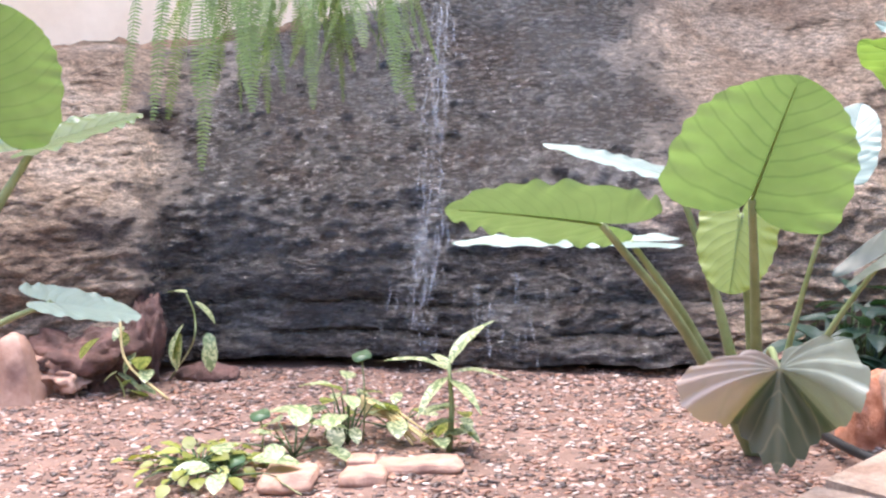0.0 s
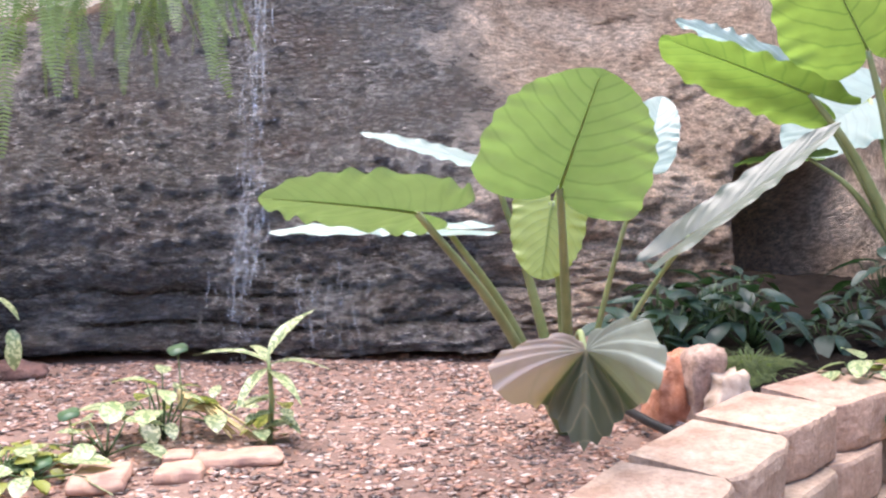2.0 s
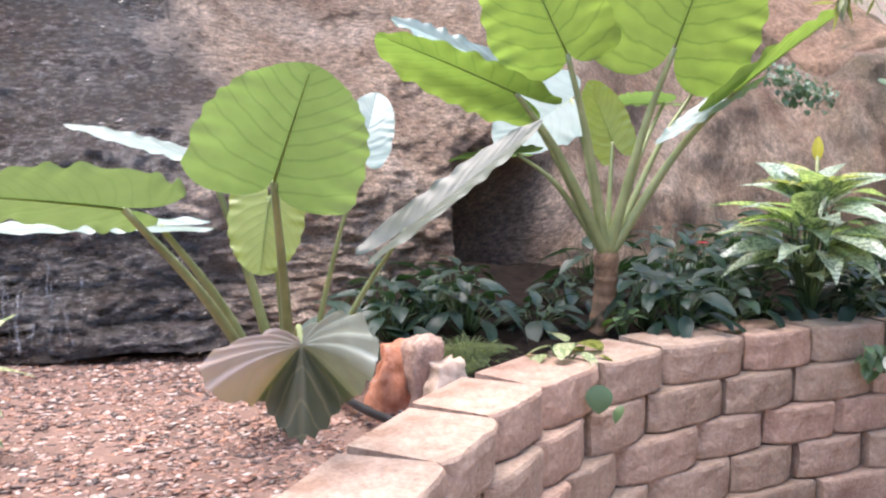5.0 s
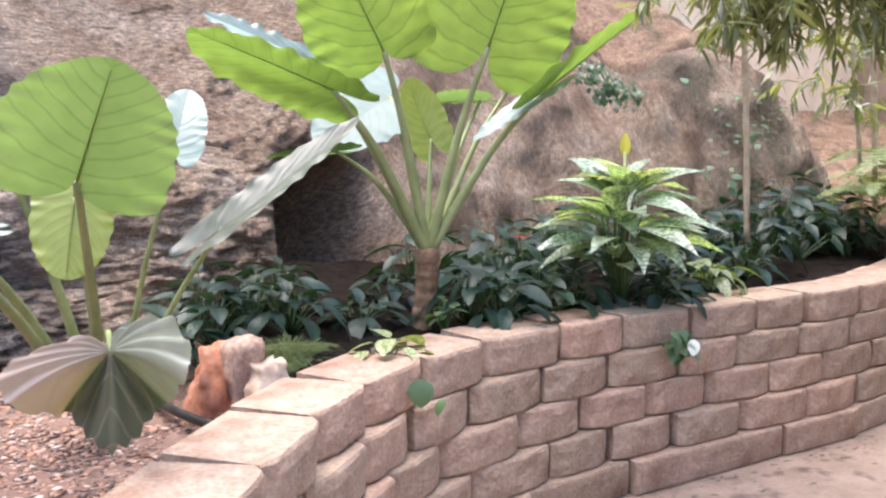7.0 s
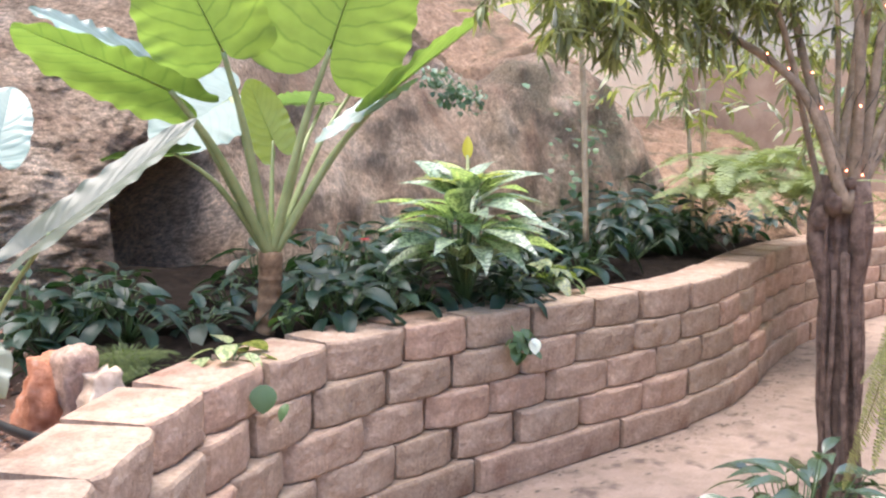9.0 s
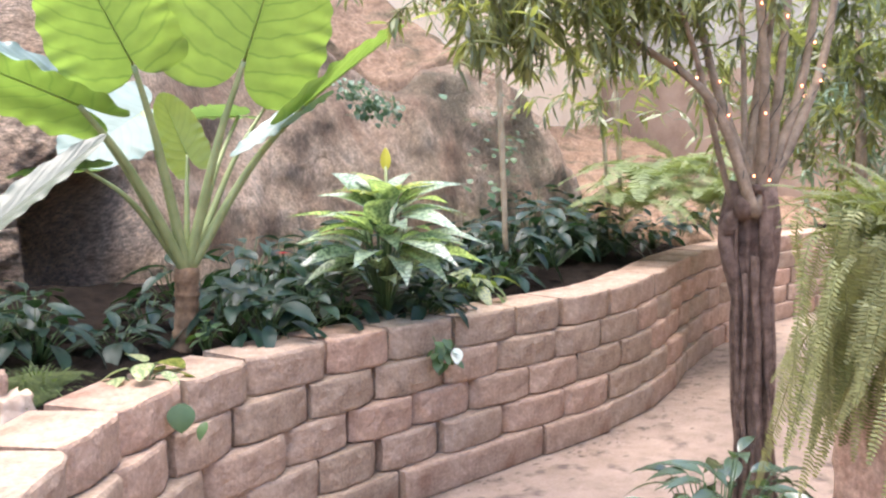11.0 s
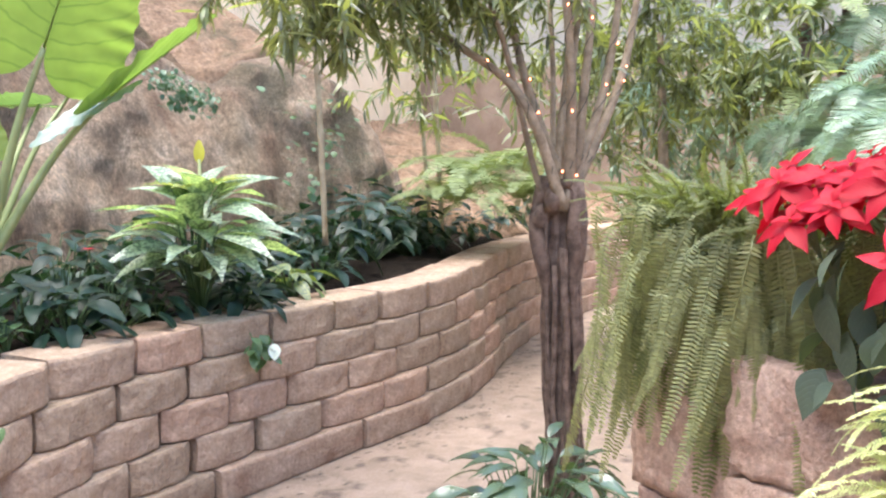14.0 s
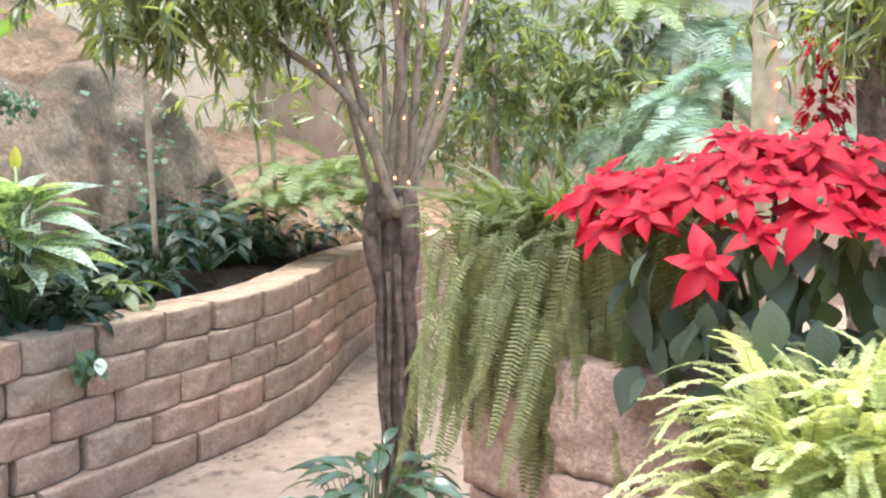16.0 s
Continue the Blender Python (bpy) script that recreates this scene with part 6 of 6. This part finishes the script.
# ---- pond edge ----
def build_pond():
    rnd = random.Random(17)

    def on(p, dz=0.0):
        return Vector((p[0], p[1], ground_z(p[0], p[1]) + dz))

    for i, (p, sx, sy) in enumerate([((-0.48, 3.067, 0.51), 0.085, 0.085), ((-0.25, 3.075, 0.51), 0.075, 0.06), ((-0.077, 3.185, 0.51), 0.14, 0.05), ((-0.265, 3.21, 0.51), 0.05, 0.035)]):
        me = rough_block("flat_stone", (sx, sy * 1.35, 0.016), M_FLATSTONE, i + 31, 8, 0.014, 0.1, 0.3)
        thing("flat_stone", on(p, 0.016), "flat pinkish stone lying in the gravel", "stone", "flat stones", me=me)
    g = "variegated pond plants"
    for i, (p, n, h, r) in enumerate([((-0.500, 3.292, 0.500), 9, 0.12, 0.20), ((-0.337, 3.454, 0.500), 13, 0.22, 0.13), ((-0.683, 3.087, 0.500), 9, 0.06, 0.20), ((-0.406, 3.638, 0.500), 6, 0.10, 0.20), ((-0.178, 3.633, 0.500), 7, 0.10, 0.20)]):
        clump("pothos", on(p, 0.01), "variegated cream and green pothos growing in the gravel", "plant", POTHOS, n, h, r, 60 + i, g, rise=(-0.2, 0.5))
    clump("ground_cover", on((-0.792, 3.175, 0.500), 0.01), "yellow-green creeping ground cover in the gravel", "plant", YELLOW, 60, 0.06, 0.24, 71, rise=(-0.2, 0.6))
    # upright plant in the middle of the pond
    foot = on((0.017, 3.379, 0.500))
    t = thing("dumb_cane", foot, "small variegated dumb cane with arching leaves by the waterfall", "plant")
    lf = blade("leaf", 0.24, 0.065, M_POTHOS, "lance", 0.45, 0.2, 0.01, 10, 2, 5)
    for i, (yaw, pitch, z, s) in enumerate([(-0.9, 1.0, 0.30, 1.0), (1.5, 0.55, 0.28, 1.0), (-1.7, 0.35, 0.27, 0.85), (2.4, -0.2, 0.26, 0.8), (-2.4, -0.1, 0.25, 0.75), (0.4, 0.6, 0.28, 0.7)]):
        part("leaf", lf, t, aim((0, 0, z), yaw, pitch, 0, s))
    part("stem", tube("stem", [(0, 0, 0), (0.01, 0, 0.15), (0, 0, 0.31)], [0.011, 0.010, 0.006], M_PETIOLE, 7), t)
    for i in range(16):
        part("leaf", POTHOS[i % 3], t, aim((0.05 * math.cos(i), 0.05 * math.sin(i), 0.03 + 0.008 * i), i * 2.4, rnd.uniform(-0.5, 0.3), 0, 0.8), "small dark lower leaf")
    # lily pads on thin stems
    for i, p in enumerate([(-0.286, 3.488, 0.813), (-0.619, 3.343, 0.641), (-0.664, 3.130, 0.550)]):
        q = Vector(p)
        foot = on(p)
        t = thing("pennywort", foot, "round green leaf on a thin upright stalk", "plant", "pennyworts")
        part("stalk", tube("stalk", [(0, 0, 0), (0.01, 0, (q.z - foot.z) * 0.5), (0, 0, q.z - foot.z)], 0.003, M_PETIOLE, 6), t)
        bm = bmesh.new()
        bmesh.ops.create_circle(bm, cap_ends=True, segments=18, radius=0.035)
        bmesh.ops.extrude_face_region(bm, geom=bm.faces[:])
        for v in bm.verts:
            v.co.z += 0.006 * math.sin(v.co.x * 90) - (0.003 if v.index < 18 else 0)
        part("leaf", mesh_of("leaf", bm, M_GREENLEAF), t, Matrix.Translation((0, 0, q.z - foot.z)) @ Matrix.Rotation(0.35, 4, "X"))
    # dead stalks across the cluster
    for i in range(14):
        a, b = on((-0.305, 3.674, 0.500), 0.06 + 0.005 * i), on((-0.060, 3.414, 0.500), 0.02)
        b = b + Vector((rnd.uniform(-0.05, 0.05), rnd.uniform(-0.06, 0.06), 0))
        t = thing("dry_stalk", a, "straw-coloured dry stalk lying in the gravel", "stalk", "dry stalks", me=tube("dry_stalk", [Vector((0, 0, 0)), (b - a) * 0.5 + UP * 0.03, b - a], 0.004, M_STRAW, 5))
    # rocks at the pond's far side
    lab = "reddish-brown rough rock at the pond's edge"
    for i, (p, sx, sy, sz, m) in enumerate([((-1.789, 4.168, 0.500), 0.13, 0.13, 0.17, M_FLATSTONE), ((-1.608, 4.461, 0.500), 0.28, 0.2, 0.17, M_LOG), ((-1.354, 4.546, 0.500), 0.09, 0.12, 0.24, M_LOG), ((-1.660, 4.329, 0.500), 0.16, 0.16, 0.10, M_FLATSTONE)]):
        me = rough_block("rock", (sx, sy, sz), m, 51, 8, 0.02, 0.75, 0.3) if i == 0 else blob("rock", (sx, sy, sz), m, i + 51, 5, 0.55)
        thing("rock", on(p, sz * 0.6), lab, "rock", "pond rocks", me=me)
    me = blob("dark_stone", (0.14, 0.08, 0.05), M_LOG, 61, 3, 0.3)
    thing("dark_stone", on((-1.069, 4.539, 0.500), 0.03), "dark wet stone in the gravel", "stone", me=me)
    # climbing vine before the rock
    foot = on((-1.250, 4.544, 0.500))
    t = thing("pothos_vine", foot, "pothos vine with yellow-green leaves climbing by the rock", "vine")
    pts = [Vector(p) - foot for p in ((-1.250, 4.544, 0.500), (-1.000, 3.976, 0.766), (-0.987, 3.980, 0.879), (-1.016, 3.972, 0.970))]
    part("stem", tube("stem", spline(pts, 6), 0.004, M_PETIOLE, 6), t)
    for i, (p, yaw, pitch) in enumerate([((-1.016, 3.972, 0.975), 1.2, 0.2), ((-0.980, 3.960, 0.938), -1.6, -0.6), ((-1.017, 3.920, 0.855), 1.9, -1.0), ((-0.928, 3.942, 0.817), -2.6, -1.1), ((-0.903, 3.897, 0.791), 2.8, -1.2), ((-1.032, 3.916, 0.822), 2.4, -1.2)]):
        part("leaf", POTHOS[i % 3], t, aim(Vector(p) - foot, yaw, pitch, 0, 1.0))
    t = thing("pothos_vine", on((-1.349, 4.238, 0.500)), "trailing vine with dry yellow stems on the gravel", "vine")
    for i in range(12):
        part("leaf", POTHOS[i % 3], t, aim((rnd.uniform(-0.12, 0.12), rnd.uniform(-0.1, 0.1), rnd.uniform(0.03, 0.3)), i * 2.4, rnd.uniform(-1.2, 0), 0, 0.9))
    part("stem", tube("stem", spline([(-0.02, 0, 0.32), (0.02, -0.05, 0.15), (0.22, -0.16, 0.02)], 6), 0.006, M_STRAW, 6), t)
    # red and white rocks, hose
    for i, (p, sx, sy, sz, m, lab2) in enumerate([((1.362, 3.215, 0.550), 0.11, 0.085, 0.14, M_REDROCK, "orange-red jagged rock beside the wall"), ((1.420, 3.135, 0.580), 0.07, 0.08, 0.13, M_STONE, "pinkish jagged rock beside the wall"), ((1.458, 3.018, 0.580), 0.072, 0.075, 0.10, M_WHITEROCK, "whitish quartz rock beside the wall")]):
        me = rough_block("rock", (sx * 0.86, sy * 0.9, sz * 1.02), m, i + 81, 9, 0.045, (0.42, 0.3, 0.06)[i], 0.07)
        thing("rock", on(p, sz * 0.62) + Vector((0.05, 0.05, 0)), lab2, "rock", "rocks by the wall", me=me)
    pts = [Vector(p) for p in ((1.291, 3.917, 0.550), (1.273, 3.564, 0.560), (1.268, 3.316, 0.570), (1.287, 3.109, 0.575), (1.324, 2.980, 0.580), (1.372, 2.968, 0.600))]
    thing("garden_hose", (0, 0, 0), "black garden hose on the gravel", "hose", me=tube("garden_hose", [p for p in spline(pts, 6)], 0.016, M_HOSE, 10))


M_CUSHION = mat("moss_cushion", (0.03, 0.045, 0.012), (0.085, 0.11, 0.03), 40, 0.95, 1.0, 120)
M_STRAW = mat("straw", (0.38, 0.29, 0.12), (0.55, 0.45, 0.22), 10, 0.7, 0.2, 60)
M_LOG = mat("dark_rock", (0.05, 0.024, 0.018), (0.27, 0.14, 0.11), 11, 0.5, 1.0, 30, dist=0.04)
MOSS = blades_of(M_MOSS, (0.07, 0.10), 0.10, bend=0.4, fold=0.1, nu=4, nv=1)
build_pond()


def build_small():
    rnd = random.Random(19)
    tuft = clump("grass_tuft", bed_point(1.66, 3.20), "low yellow-green mossy grass tuft", "grass", MOSS, 290, 0.08, 0.20, 91, rise=(0.1, 1.2), size=0.5, stalks=False, name_leaf="tuft_blade")
    part("cushion", blob("cushion", (0.22, 0.14, 0.08), M_CUSHION, 7, 4, 0.3), tuft, label="dense moss cushion")
    clump("pothos", bed_point(1.943, 2.977), "small pothos at the foot of the trunk", "plant", POTHOS, 9, 0.10, 0.12, 92, "small pothos", rise=(-0.3, 0.4))
    clump("pothos", bed_point(2.409, 3.303), "small pothos beside the trunk", "plant", SMALL, 12, 0.16, 0.06, 93, "small pothos", rise=(-0.3, 0.6))
    # leaves hanging over the wall
    for i, (p, n) in enumerate([((1.928, 2.77, 0.666), 2), ((3.434, 3.028, 0.613), 24)]):
        q = Vector(p)
        t = thing("pothos_sprig", q, "green sprig hanging over the wall face", "plant", "hanging sprigs")
        for k in range(n):
            part("leaf", SMALL[k % 3], t, aim((rnd.uniform(-0.07, 0.07), rnd.uniform(-0.065, -0.02), rnd.uniform(-0.05, 0.07)), 2.6 + rnd.uniform(-1.4, 1.4), rnd.uniform(-1.0, 0.1), 0, 0.95))
        if n < 9:
            part("round_leaf", ROUNDLEAF, t, aim((-0.02, -0.05, 0.045), 2.5, -1.1), "round dark-green leaf")
        if n > 9:
            part("pale_leaf", LITLEAF, t, aim((0.02, -0.10, 0.03), 2.4, -1.0, 0.0), "leaf with a white highlight in its colour")
        part("stem", tube("stem", spline([(0, 0, 0), (0.01, 0.03, 0.06), (0.02, 0.10, 0.12)], 4), 0.003, M_PETIOLE, 5), t)
    # ivy on the rock
    q = Vector((4.269, 4.292, 1.824))
    t = thing("ivy", q, "patch of green ivy hanging on the rock", "ivy")
    for k in range(290):
        x = rnd.uniform(-0.22, 0.22)
        part("leaf", IVY[k % 3], t, aim((x, rnd.uniform(-0.06, 0.10) + 0.05, rnd.gauss(0, 0.042) - 0.30 * x), 3.1 + rnd.uniform(-1.2, 1.2), rnd.uniform(-1.2, 0.2), 0, rnd.uniform(0.4, 0.62)))
    q = Vector((5.788, 4.566, 1.645))
    t = thing("creeper", q, "sparse creeper with small leaves on the dark rock mound", "creeper")
    for k in range(90):
        part("leaf", CREEPER[k % 2], t, aim((rnd.gauss(0, 0.22), rnd.uniform(-0.06, 0.06), rnd.gauss(-0.05, 0.24)), 3.0 + rnd.uniform(-1.0, 1.0), rnd.uniform(-0.7, 0.3), 0, rnd.uniform(0.6, 1.1)))
    # red flower among the lilies
    foot = bed_point(2.921, 3.447)
    t = thing("red_flower", foot, "small red flower on a thin stalk", "flower")
    top = Vector((2.830, 3.362, 1.086)) - foot
    part("stalk", tube("stalk", [Vector((0, 0, 0)), top * 0.5 + Vector((0.02, 0, 0)), top], 0.004, M_STALK, 6), t)
    for k in range(6):
        part("petal", PETAL, t, aim(top, k * 1.05, 0.3))


IVY = blades_of(leaf_mat("ivy_leaf", (0.075, 0.135, 0.075), (0.05, 0.10, 0.055), 0.4, 6, 0.25), (0.05, 0.07, 0.09), 0.75, "oval", bend=0.25, fold=0.2, nu=6, nv=2)
CREEPER = blades_of(M_GREENLEAF, (0.06, 0.08), 0.85, "oval", bend=0.2, fold=0.1, nu=6, nv=2)
ROUNDLEAF = blade("round_leaf", 0.095, 0.09, M_GREENLEAF, "oval", 0.2, 0.1, 0, 8, 3)
# One sprig leaf is whitened to carry a highlight in its colour.
LITLEAF = blade("pale_leaf", 0.075, 0.055, leaf_mat("lit_sprig_leaf", (0.62, 0.66, 0.58), (0.5, 0.56, 0.48), 0.35, 5, 0.2), "oval", 0.2, 0.15, 0, 6, 2)
PETAL = blade("petal", 0.032, 0.018, M_FLOWER, "oval", 0.2, 0.1, 0, 5, 1)
build_small()


def build_litter():
    """Wet dark leaf litter along the foot of the wall."""
    rnd = random.Random(23)
    m = mat("wet_litter", (0.06, 0.042, 0.03), (0.16, 0.11, 0.08), 30, 0.6, 0.5, 80)
    foot = [p for p in offset(FACE, -0.16) if 2.4 < p.x < 8.5]
    verts, faces = [], []
    for i in range(190):
        p = foot[rnd.randrange(len(foot))] + Vector((rnd.uniform(-0.1, 0.1), -abs(rnd.gauss(0, 0.11)), 0))
        a, r, w = rnd.uniform(-0.5, 0.5), rnd.uniform(0.008, 0.032), rnd.uniform(0.25, 0.6)
        k, n = len(verts), 8
        verts.append(Vector((p.x, p.y, 0.006)))
        for j in range(n):
            t = j / n * 6.283
            x, y = math.cos(t) * r * rnd.uniform(0.6, 1.2), math.sin(t) * r * w * rnd.uniform(0.6, 1.2)
            verts.append(Vector((p.x + x * math.cos(a) - y * math.sin(a), p.y + x * math.sin(a) + y * math.cos(a), 0.002)))
        faces += [(k, k + 1 + j, k + 1 + (j + 1) % n) for j in range(n)]
    tagged(new("leaf_litter", raw_mesh("leaf_litter", verts, faces, m)), "wet dark leaf litter on the path below the wall", "leaf litter", kind="stuff")


build_litter()

# ---- the retaining wall's blocks last ----
build_retaining_wall()
